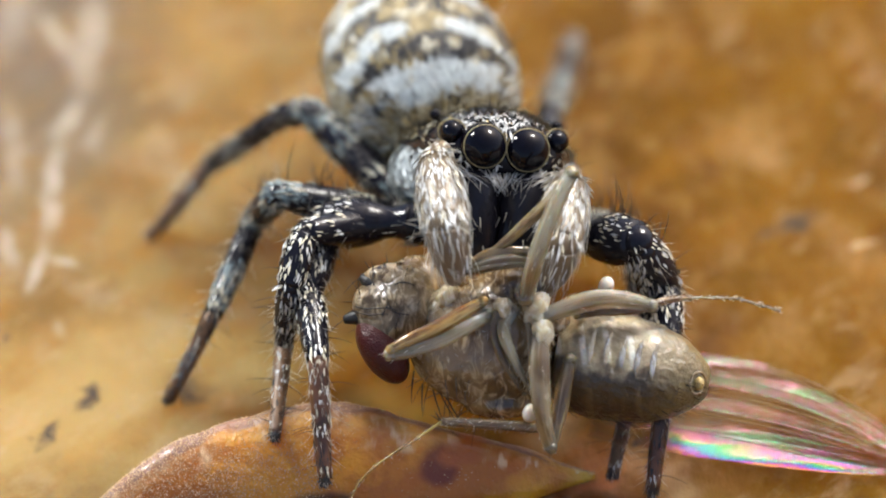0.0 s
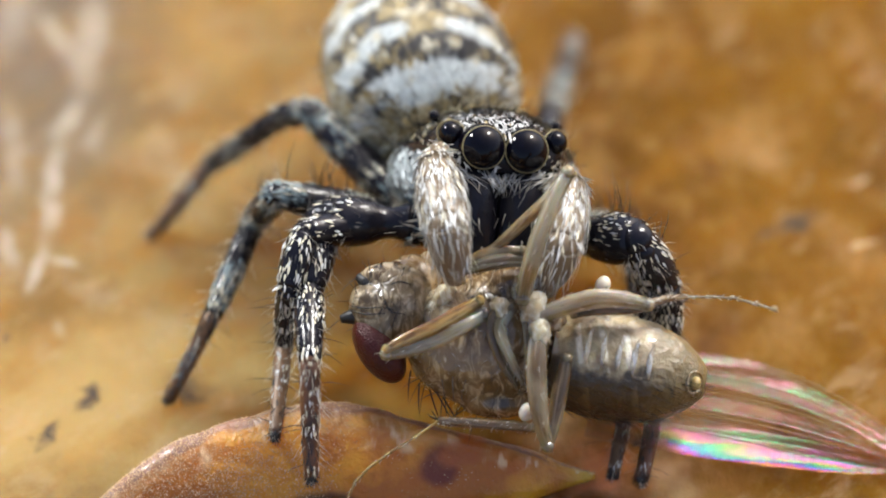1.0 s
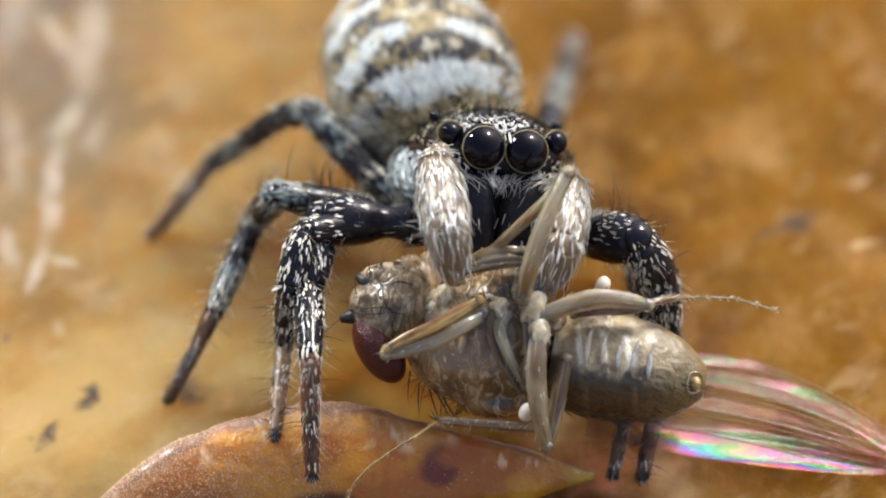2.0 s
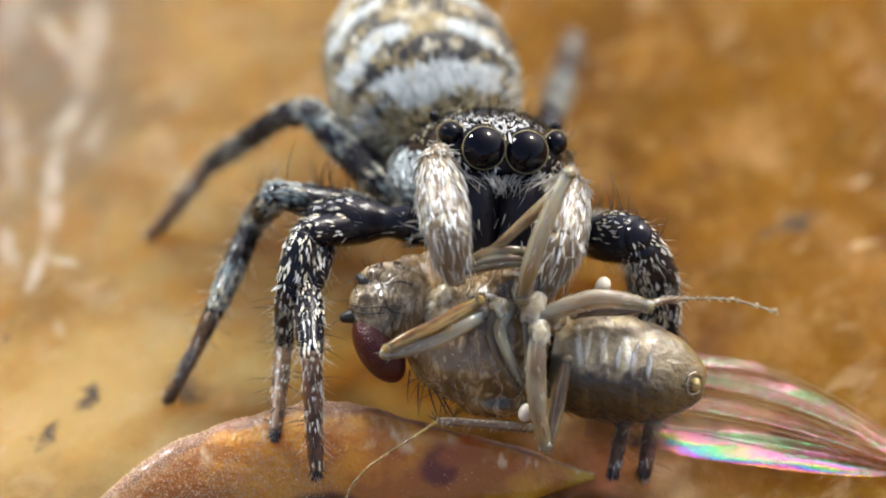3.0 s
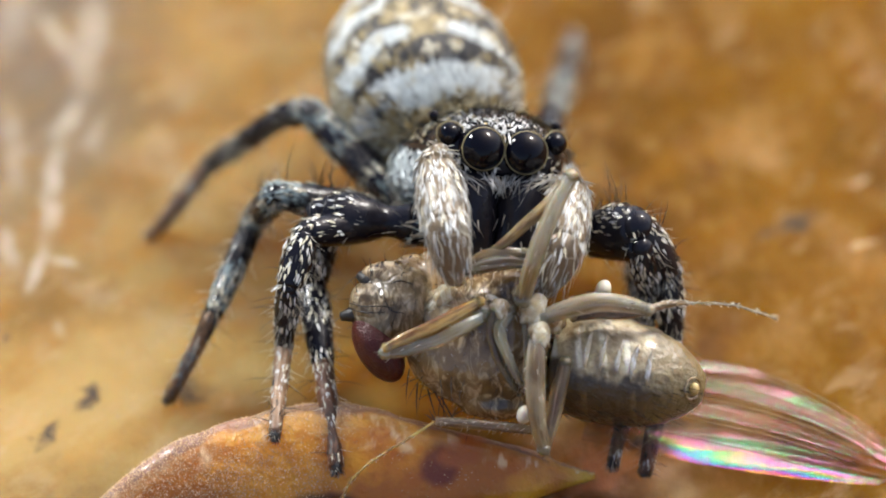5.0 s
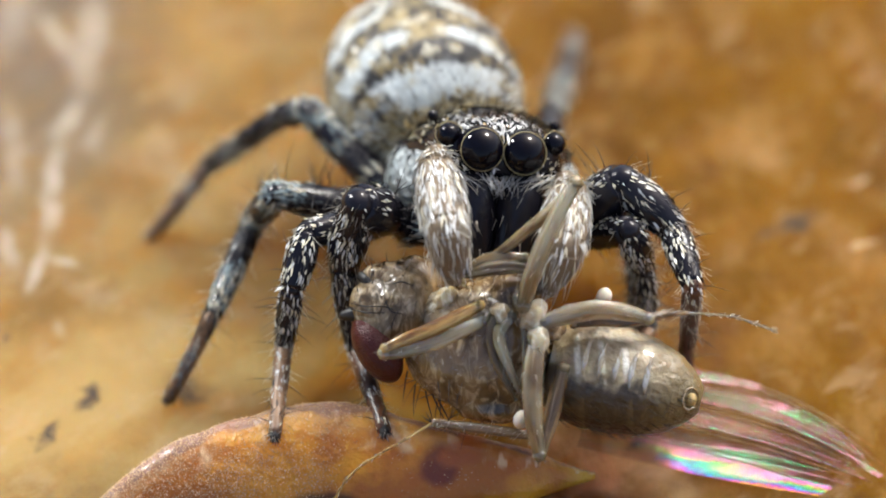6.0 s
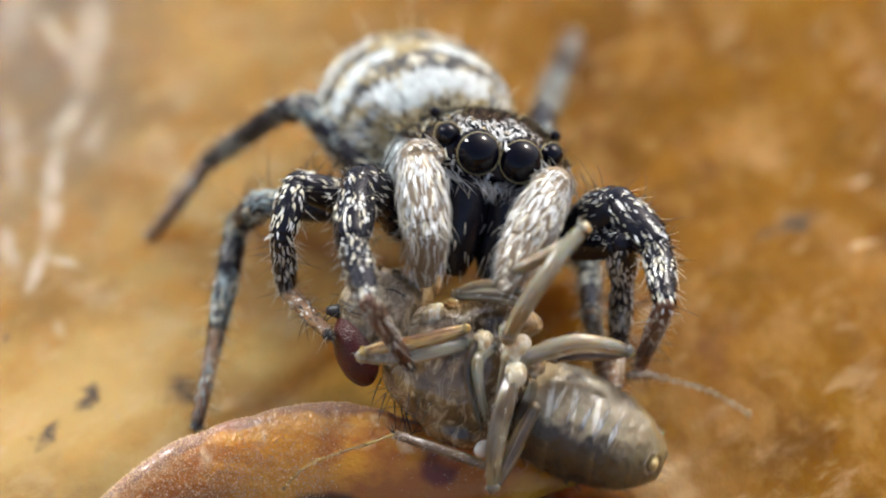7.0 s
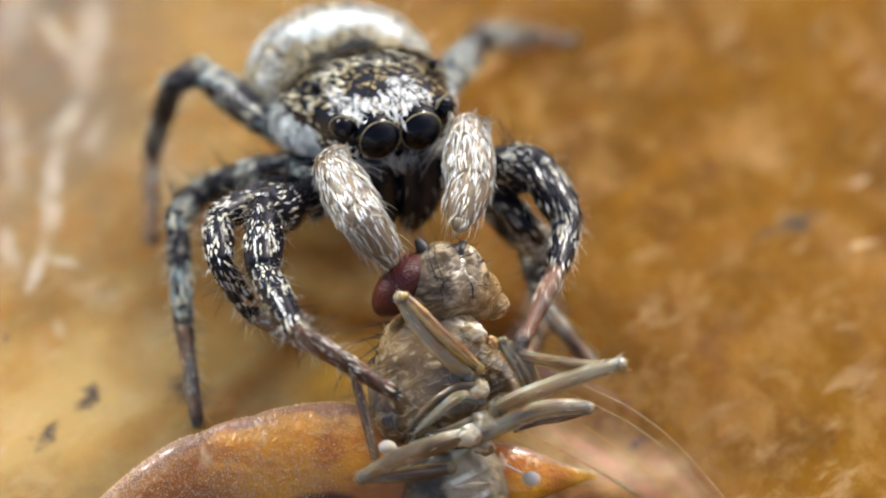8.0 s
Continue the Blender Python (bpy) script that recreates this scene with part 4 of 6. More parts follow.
    for q, d in zip(p, nr):
        if d[1] > 0.3 or abs(d[0]) > 0.7 and q[1] > 0.05:
            sh.bristle(q, d + 0.4 * rng.standard_normal(3) + (0, 0.3, 0.3), 0.15 + 0.15 * rng.random(), 0.006, 6, (0, 0, 0.3))
    # white fringe of the face, hanging over the jaws
    for i in range(130):
        a = rng.uniform(-0.72, 0.72)
        q = np.array((a, -0.20 - 0.12 * rng.random() - 0.06 * (1 - abs(a)), 0.02 + 0.08 * rng.random() - 0.18 * max(0.0, abs(a) - 0.45)))
        d = np.array((-1.0 * np.sign(a) * rng.uniform(0.4, 1.3) * min(1.0, abs(a) * 2.5), -0.34 - 0.25 * rng.random(), 0.30)) + 0.18 * rng.standard_normal(3)
        sh.bristle(q, d, (0.22 + 0.28 * rng.random()) * (0.6 + 0.5 * abs(a)), 0.0075, 1 if i % 3 else 7, (0.0, -0.15, -0.25))
    carapace = part("carapace", sh, SCALES, spider, "black carapace with white and brown scales")
    # eyes
    for name, x, y, z, r in (("front_eye", -0.257, 0, 0.05, 0.245), ("front_eye", 0.257, 0, 0.05, 0.245), ("side_eye", -0.63, 0.13, -0.10, 0.145),
                             ("side_eye", 0.63, 0.13, -0.10, 0.145), ("rear_eye", -0.74, 0.31, -0.78, 0.07), ("rear_eye", 0.74, 0.31, -0.78, 0.07)):
        e = Shell()
        big = 1.18 * r if r > 0.2 else r
        e.ball((x, y, z + r - big), (big, big, big), 0, 40, 24)
        ring = np.linspace(0, 2 * np.pi, 41)
        if r > 0.1:
            tilt = x * 0.6
            lift = r - big + math.sqrt(big**2 - (r + 0.002) ** 2) - 0.01 if r > 0.2 else 0.03 
            loop = [(x + math.cos(a) * (r + 0.008), y + math.sin(a) * (r + 0.008), z + lift - (0 if r > 0.2 else tilt * math.cos(a) * 0.25)) for a in ring]
            e.tube(loop, [0.008] * 41, 1, 6)
        part(name, e, [M_EYE, M_RIM], carapace, "glossy black eye with a thin yellowish rim" if r > 0.1 else "small glossy black eye")


build_carapace()


def build_jaws():
    rng = np.random.default_rng(12)
    for side in (-1, 1):
        sh = Shell()
        sh.tube([(side * 0.24, -0.24, -0.34), (side * 0.29, -0.5, -0.17), (side * 0.29, -0.85, -0.14), (side * 0.25, -1.2, -0.14), (side * 0.2, -1.48, -0.18)],
                [0.25, 0.32, 0.33, 0.27, 0.13], 0, 20)
        p, nr = sh.cloud(60, rng)
        hairs = Shell()
        for q, d in zip(p, nr):
            if d[2] > 0.1:
                hairs.bristle(q, d * 0.4 + np.array((0, -1, 0.2)), 0.16, 0.006, 7 if rng.random() < 0.6 else 6, (0, 0, -0.2))
        jaw = part("jaw", sh, SCALES, spider, "glossy black jaw")
        tagged(part("hair", hairs, SCALES, jaw, "sparse pale hairs"), kind="stuff")
    chest = Shell()
    chest.ball((0, -0.95, -1.15), (0.85, 0.42, 1.1), 0, 24, 14)
    part("breast_plate", chest, SCALES, spider, "black underside")


build_jaws()



def abdomen_pose(t):
    v = ease(ABDOMEN_ROWS, t)
    back = Vector(v[3:] - v[:3]).normalized()
    up = Vector((0, math.cos(radians(LEAN)), math.sin(radians(LEAN))))
    right = back.cross(up).normalized()
    up = right.cross(back)
    m = Matrix((right, up, -back)).transposed().to_4x4()
    m.translation = Vector((v[:3] + v[3:]) / 2)
    return m


def build_abdomen():
    """An egg-shaped hind body, banded in white, brown and black by its hairs; z points to the waist."""
    rng = np.random.default_rng(13)
    half = 1.62
    sh = Shell()
    ang = np.linspace(0, 2 * np.pi, 44, endpoint=False)
    rings = []
    for s in np.linspace(-0.985, 0.985, 30):
        r = 1.13 * (1 - abs(s) ** 2.3) ** 0.5 * (1 - 0.10 * s * -1)
        rings.append(np.stack([np.cos(ang) * r, np.sin(ang) * r * 0.82, np.full(44, s * half)], 1))
    sh.rings(rings[::-1])
    p, nr = sh.cloud(52000, rng)
    x, y, z = p.T
    s = z / half
    wob = np.array([noise.noise(Vector((a * 2.2, b * 2.2, c * 2.2))) for a, b, c in p])
    fine = np.array([noise.noise(Vector((a * 6, b * 6, c * 6))) for a, b, c in p])
    bend = s + 0.13 * wob - 0.22 * np.abs(x)      # bands sweep back at the sides
    slot = np.full(len(p), 3)
    slot[(fine > 0.12)] = 5
    slot[(fine < -0.42)] = 2
    front = s + 0.06 * wob + 0.05 * np.abs(x)
    wide = np.abs(x)
    spot = np.hypot(x + 0.04, (s - 0.56) * half)
    shoulder = (front > 0.69) & (front < 0.885)
    white = ((bend > 0.14 + 0.08 * (x > 0.2)) & (bend < 0.35) & ((wide > 0.26) | (fine > 0.3))) | ((bend > -0.30) & (bend < -0.18) & (wide > 0.2)) | ((bend > -0.66) & (bend < -0.54))
    dark = ((bend > 0.35) & (bend < 0.42) & (wide > 0.12)) | ((bend > 0.45) & (front < 0.66) & (np.abs(wide - 0.34) < 0.16)) | ((front > 0.64) & (front < 0.69) & (wide > 0.3))
    dark |= ((spot > 0.09) & (spot < 0.23)) | ((bend > 0.04) & (bend < 0.12)) | ((bend > -0.14) & (bend < -0.08)) | ((bend > -0.40) & (bend < -0.32))
    slot[dark & (fine > -0.35)] = 5
    slot[spot < 0.08] = 2
    slot[white & (fine > -0.45)] = 10
    mix = rng.random(len(p))
    flank = y < 0.22 + 0.15 * wob
    slot[flank] = np.where(mix < 0.45, 3, np.where(mix < 0.70, 5, np.where(mix < 0.78, 1, 2)))[flank]
    slot[shoulder & (y > 0.36 + 0.4 * wob) & (mix < 0.95)] = 10
    low = shoulder & (y <= 0.36 + 0.4 * wob) & (y > 0.0) & (mix < 0.25)
    slot[low] = 10
    cap = (front >= 0.885) & (y > -0.3)
    slot[cap] = np.where(mix < 0.45, 3, np.where(mix < 0.75, 2, 5))[cap]
    slot[front > 0.955] = 5
    for k in (1, 2, 3, 5, 10):
        w = slot == k
        sh.blades(p[w], nr[w], (0, 0, -1), 0.17, 0.026, 0.3, k, rng, 0.25)
    p, nr = sh.cloud(700, rng)
    for q, d in zip(p, nr):
        if q[1] > -0.2:
            sh.bristle(q, d + (0, 0.1, -0.4), 0.3 + 0.2 * rng.random(), 0.006, 6 if rng.random() < 0.5 else 7, (0, 0, -0.3))
    ob = part("abdomen", sh, SCALES, spider, "hairy abdomen banded in white, tan and black")
    ob.matrix_local = metres(BODY0.inverted() @ abdomen_pose(0))
    stalk = Shell()
    stalk.tube([(0, -0.1, half * 0.82), (0, -0.12, half * 1.0), (0, -0.14, half * 1.22)], [0.26, 0.2, 0.22], 0, 16)
    part("waist", stalk, SCALES, ob, "short black waist")
    return ob


abdomen = build_abdomen()

LEG_KINDS = {
    # femur, patella, tibia, tarsus: radii along each; scale colours; black or brown skin
    "first": ([(0.25, 0.19, 0.28, 0.31, 0.25), (0.20, 0.24, 0.24, 0.19), (0.17, 0.19, 0.17, 0.13), (0.12, 0.12, 0.10, 0.085)], (1, 2)),
    "second": ([(0.12, 0.20, 0.21, 0.17), (0.15, 0.19, 0.18, 0.14), (0.13, 0.15, 0.14, 0.11), (0.10, 0.10, 0.085, 0.075)], (1, 2)),
    "third": ([(0.13, 0.20, 0.20, 0.16), (0.16, 0.185, 0.175, 0.145), (0.135, 0.15, 0.135, 0.11), (0.10, 0.095, 0.085, 0.075)], (4, 2)),
    "fourth": ([(0.15, 0.215, 0.215, 0.17), (0.16, 0.17, 0.16, 0.14), (0.13, 0.14, 0.13, 0.105), (0.10, 0.10, 0.09, 0.08)], (4, 2)),
}
SEGMENTS = ("femur", "patella", "tibia", "tarsus")


def sides(soup, axis):
    """Only the long sides of a limb, without its end faces."""
    keep = np.abs(soup[3] @ axis) < 0.8
    return tuple(q[keep] for q in soup)


def build_segment(name, axis, length, radii, colours, parent, seed, kind, index):
    """One leg segment along its axis, with scales in bands, hairs and bristles."""
    rng = np.random.default_rng(seed)
    axis = unit(axis)
    sh = Shell()
    k = len(radii)
    sh.tube([axis * length * (i / (k - 1)) for i in range(k)], radii, 0, 16)
    sh.ball((0, 0, 0), (radii[0] * 0.95,) * 3, 0, 14, 8)
    soup = sides(sh.soup(), axis)
    if index == 3:
        # a tuft of dark hairs round the claws
        sh.ball(axis * length, (radii[-1] * 0.8,) * 3, 5, 12, 8)
        for _ in range(70):
            d = unit(rng.standard_normal(3) + axis * 0.9)
            sh.bristle(axis * length + d * radii[-1] * 0.5, d + axis * 0.8, radii[-1] * rng.uniform(0.7, 1.4), 0.006, 6 if rng.random() < 0.75 else 7)
    else:
        sh.ball(axis * length, (radii[-1] * 0.86,) * 3, 0, 14, 8)
    area = soup[4].sum() / 2
    hind = kind in ("third", "fourth")
    count = int(area * (640 if hind else 420 if index == 3 else 330 if index == 2 else 260))
    p, nr = sh.cloud(count, rng, soup)
    s = (p @ axis) / length
    up = nr[:, 1] > -0.3
    u = rng.random(count)
    if hind:
        band = (np.sin(s * 7.5 + seed) > (-0.3 if index else -0.65)) & ((s > 0.2) | (index > 0) | (kind == "fourth"))
    elif index == 0:
        band = (s > 0.60) & up
    elif index == 1:
        band = s < 0.95
    else:
        band = (np.sin(s * 6.0 + 0.4) > -0.75) & (s < (0.93 if index == 3 else 1.1))
    patch = np.array([noise.noise(Vector(q * 5.0 + seed)) for q in p])
    on = band & (u < (0.85 if kind == "third" else 0.7 if hind else 0.75)) & (patch > (-0.32 if kind == "third" else -0.12 if hind else -0.22))
    first = on & (rng.random(count) < (0.68 if hind else 0.45))
    ln, w = (0.10, 0.017) if index == 3 else (0.115, 0.026) if not hind else (0.15, 0.019)
    sh.blades(p[first], nr[first], axis, ln, w, 0.14, colours[0], rng, 0.15)
    rest = on & ~first
    sh.blades(p[rest], nr[rest], axis, ln, w, 0.14, colours[1], rng, 0.15)
    rest = ~on & (u < (0.12 if not hind and index == 0 else 0.5))
    sh.blades(p[rest], nr[rest], axis, 0.12, 0.02, 0.1, 5, rng, 0.15)
    # standing pale hairs and dark bristles
    p, nr = sh.cloud(int(area * (70 if index > 1 else 30 if index else 10)), rng, soup)
    for q, d in zip(p, nr):
        sh.bristle(q, d * 0.8 + axis * 0.8 + 0.2 * rng.standard_normal(3), 0.14 + 0.14 * rng.random(), 0.003, 7, axis * -0.1)
    p, nr = sh.cloud(14, rng, soup)
    for q, d in zip(p, nr):
        if d[1] > 0.1 or index > 1:
            sh.bristle(q, d + axis * 0.2 + np.array((0, 0.3, 0)), 0.24 + 0.14 * rng.random(), 0.005, 6, axis * 0.3)
    if kind in ("first", "second", "third") and index < 2:
        for i in range(7):
            q = axis * length * rng.uniform(0.45, 0.98) + np.array((0, radii[-1] * 0.9, 0.06 * rng.standard_normal()))
            sh.bristle(q, np.array((0.15 * np.sign(axis[0]), 1.0, 0.1)) + 0.25 * rng.standard_normal(3), rng.uniform(0.38, 0.64), 0.0075, 6, (-0.25 * np.sign(axis[0]), 0, 0))
    mats = list(SCALES)
    if index == 3:
        mats[0] = M_BROWN if kind == "first" else M_SHIN
    return part(name, sh, mats, parent)


HIPS = {"first": (0.95, -0.98, -0.45), "second": (1.0, -0.98, -0.85), "third": (1.0, -0.95, -1.25), "fourth": (0.85, -0.85, -1.65)}
LEG_ROWS = {
    ("left", "first"): LEFT_FIRST_ROWS, ("left", "second"): LEFT_SECOND_ROWS, ("left", "third"): LEFT_THIRD_ROWS, ("left", "fourth"): LEFT_FOURTH_ROWS,
    ("right", "first"): RIGHT_FIRST_ROWS, ("right", "second"): RIGHT_SECOND_ROWS, ("right", "third"): RIGHT_THIRD_ROWS, ("right", "fourth"): RIGHT_FOURTH_ROWS,
}
PALP_ROWS = {"left": (LEFT_PALP_ROWS, (-0.78, -0.12, 0.12)), "right": (RIGHT_PALP_ROWS, (0.78, -0.30, 0.12))}


def chain(rows, hip, t, lengths=None):
    """Joints of a limb in the slanted frame at t, from the hip out, with segments of fixed length."""
    here = np.array(body_pose(t) @ Vector(hip))
    joints = [here]
    for i, q in enumerate(ease(rows, t).reshape(-1, 3)):
        if lengths is not None:
            q = joints[-1] + unit(q - joints[-1]) * lengths[i]
        joints.append(q)
    return joints


JOINTED = []


def build_legs():
    turn = BODY0.inverted().to_3x3()
    for i, ((side, kind), rows) in enumerate(LEG_ROWS.items()):
        x, y, z = HIPS[kind]
        hip = (-x if side == "left" else x, y, z)
        joints = chain(rows, hip, 0.0)
        lengths = [float(np.linalg.norm(b - a)) for a, b in zip(joints, joints[1:])]
        radii, colours = LEG_KINDS[kind]
        coxa = Shell()
        inner = np.array((hip[0] * 0.45, hip[1] - 0.02, hip[2]))
        coxa.tube([inner, (np.array(hip) + inner) / 2, hip], [0.2, 0.24, radii[0][0] + 0.03], 0, 14)
        rng = np.random.default_rng(300 + i)
        p, nr = coxa.cloud(170, rng)
        half = rng.random(170) < 0.5
        way = unit(np.array(hip) - inner)
        coxa.blades(p[half], nr[half], way, 0.16, 0.03, 0.2, 4, rng, 0.3)
        coxa.blades(p[~half], nr[~half], way, 0.16, 0.026, 0.2, 7, rng, 0.3)
        leg = part("leg", coxa, SCALES, spider, "black leg with white scales" if kind in ("first", "second") else "black leg ringed with blue-grey and cream scales")
        obs = []
        for k, name in enumerate(SEGMENTS):
            axis = np.array(turn @ Vector(unit(joints[k + 1] - joints[k])))
            obs.append((build_segment(name, axis, lengths[k], radii[k], colours, leg, 100 + i * 7 + k, kind, k), Vector(axis)))
        JOINTED.append((rows, hip, lengths, obs))
    for i, (side, (rows, hip)) in enumerate(PALP_ROWS.items()):
        joints = chain(rows, hip, 0.0)
        lengths = [float(np.linalg.norm(b - a)) for a, b in zip(joints, joints[1:])]
        obs = []
        for k, (name, radii) in enumerate((("feeler_base", (0.15, 0.22)), ("feeler", (0.23, 0.28, 0.29, 0.26)), ("feeler_tip", (0.26, 0.25, 0.21, 0.12)))):
            axis = np.array(turn @ Vector(unit(joints[k + 1] - joints[k])))
            obs.append((build_palp(name, axis, lengths[k], radii, spider, 200 + i * 5 + k, k), Vector(axis)))
        JOINTED.append((rows, hip, lengths, obs))


def build_palp(name, axis, length, radii, parent, seed, index):
    """A segment of the feelers beside the jaws, shaggy with silvery scales over tan skin."""
    rng = np.random.default_rng(seed)
    sh = Shell()
    k = len(radii)
    sh.tube([axis * length * (i / (k - 1)) for i in range(k)], radii, 9, 20)
    sh.ball((0, 0, 0), (radii[0] * 0.97,) * 3, 9, 16, 10)
    soup = sh.soup()
    keep = np.abs(soup[3] @ axis + 0.1) < 0.7
    soup = tuple(q[keep] for q in soup)
    sh.ball(axis * length, (radii[-1] * 0.97,) * 3, 9, 16, 10)
    area = soup[4].sum() / 2
    p, nr = sh.cloud(int(area * (400 if index < 2 else 230)), rng, soup)
    u = rng.random(len(p))
    down = np.clip((p @ axis) / length, 0, 1) + (index == 2)
    w = (u < 0.8) & (rng.random(len(p)) > 0.6 * down - 0.15)
    sh.blades(p[w], nr[w], axis, 0.19, 0.021, 0.14, 1, rng, 0.16)
    w = (u > 0.84)
    sh.blades(p[w], nr[w], axis, 0.20, 0.024, 0.16, 2, rng, 0.2)
    p, nr = sh.cloud(int(area * 70), rng, soup)
    for q, d in zip(p, nr):
        sh.bristle(q, d * 0.35 + axis + 0.15 * rng.standard_normal(3), 0.2 + 0.16 * rng.random(), 0.004, 7 if rng.random() < 0.7 else 1, axis * 0.1 - d * 0.3)
    return part(name, sh, SCALES, parent, "shaggy tan feeler with silvery white scales" if index == 1 else "")


build_legs()


# ---- the fly ----
fly = new("fly")
tagged(fly, "dead translucent brown fly lying belly up in the jaws", "fly")


def fly_pose(t):
    x, y, z, rx, ry, rz = ease(FLY_ROWS, t)
    return pose(x, y, z, rx, ry, rz)


def build_wing_material():
    m = bpy.data.materials.new("iridescent_wing_membrane")
    m.use_nodes = True
    n, ln = m.node_tree.nodes, m.node_tree.links.new
    b = n["Principled BSDF"]
    b.inputs["Base Color"].default_value = (0.02, 0.018, 0.015, 1)
    b.inputs["Roughness"].default_value = 0.24
    b.inputs["IOR"].default_value = 1.08
    tc = n.new("ShaderNodeTexCoord")
    mp = n.new("ShaderNodeMapping")
    mp.inputs["Scale"].default_value = (260, 4200, 600)
    ln(tc.outputs["Object"], mp.inputs[0])
    nz = n.new("ShaderNodeTexNoise")
    nz.inputs["Scale"].default_value, nz.inputs["Detail"].default_value = 1.0, 3
    ln(mp.outputs[0], nz.inputs["Vector"])
    # the film thickens from the hind edge inwards, with uneven streaks between the veins
    at = n.new("ShaderNodeAttribute")
    at.attribute_name = "flow"
    part_of = n.new("ShaderNodeSeparateXYZ")
    ln(at.outputs["Vector"], part_of.inputs[0])
    mr = n.new("ShaderNodeMapRange")
    mr.inputs["From Min"].default_value, mr.inputs["From Max"].default_value = 0.25, 0.75
    mr.inputs["To Min"].default_value, mr.inputs["To Max"].default_value = -150, 150
    ln(nz.outputs[0], mr.inputs["Value"])
    edge = n.new("ShaderNodeMapRange")
    edge.inputs["From Min"].default_value, edge.inputs["From Max"].default_value = -0.78, -0.3
    edge.inputs["To Min"].default_value, edge.inputs["To Max"].default_value = 240, 780
    ln(part_of.outputs[1], edge.inputs["Value"])
    thick = n.new("ShaderNodeMath")
    ln(mr.outputs[0], thick.inputs[0])
    ln(edge.outputs[0], thick.inputs[1])
    speck = n.new("ShaderNodeTexNoise")
    speck.inputs["Scale"].default_value, speck.inputs["Detail"].default_value = 30000, 2
    ln(tc.outputs["Object"], speck.inputs["Vector"])
    more = n.new("ShaderNodeMath")
    more.operation = "MULTIPLY_ADD"
    more.inputs[1].default_value = 190
    ln(speck.outputs[0], more.inputs[0])
    ln(thick.outputs[0], more.inputs[2])
    ln(more.outputs[0], b.inputs["Thin Film Thickness"])
    b.inputs["Thin Film IOR"].default_value = 1.34
    clear = n.new("ShaderNodeBsdfTransparent")
    clear.inputs[0].default_value = (0.925, 0.915, 0.915, 1)
    film = n.new("ShaderNodeAddShader")
    ln(clear.outputs[0], film.inputs[0])
    ln(b.outputs[0], film.inputs[1])
    mix = n.new("ShaderNodeMixShader")
    mix.inputs[0].default_value = 0.42
    ln(clear.outputs[0], mix.inputs[1])
    ln(film.outputs[0], mix.inputs[2])
    ln(mix.outputs[0], n["Material Output"].inputs[0])
    bp = n.new("ShaderNodeBump")
    bp.inputs["Distance"].default_value = 0.005 * MM
    grit = n.new("ShaderNodeTexNoise")
    grit.inputs["Scale"].default_value, grit.inputs["Detail"].default_value = 45000, 2
    ln(tc.outputs["Object"], grit.inputs["Vector"])
    ln(grit.outputs[0], bp.inputs["Height"])
    ln(bp.outputs[0], b.inputs["Normal"])
    return m


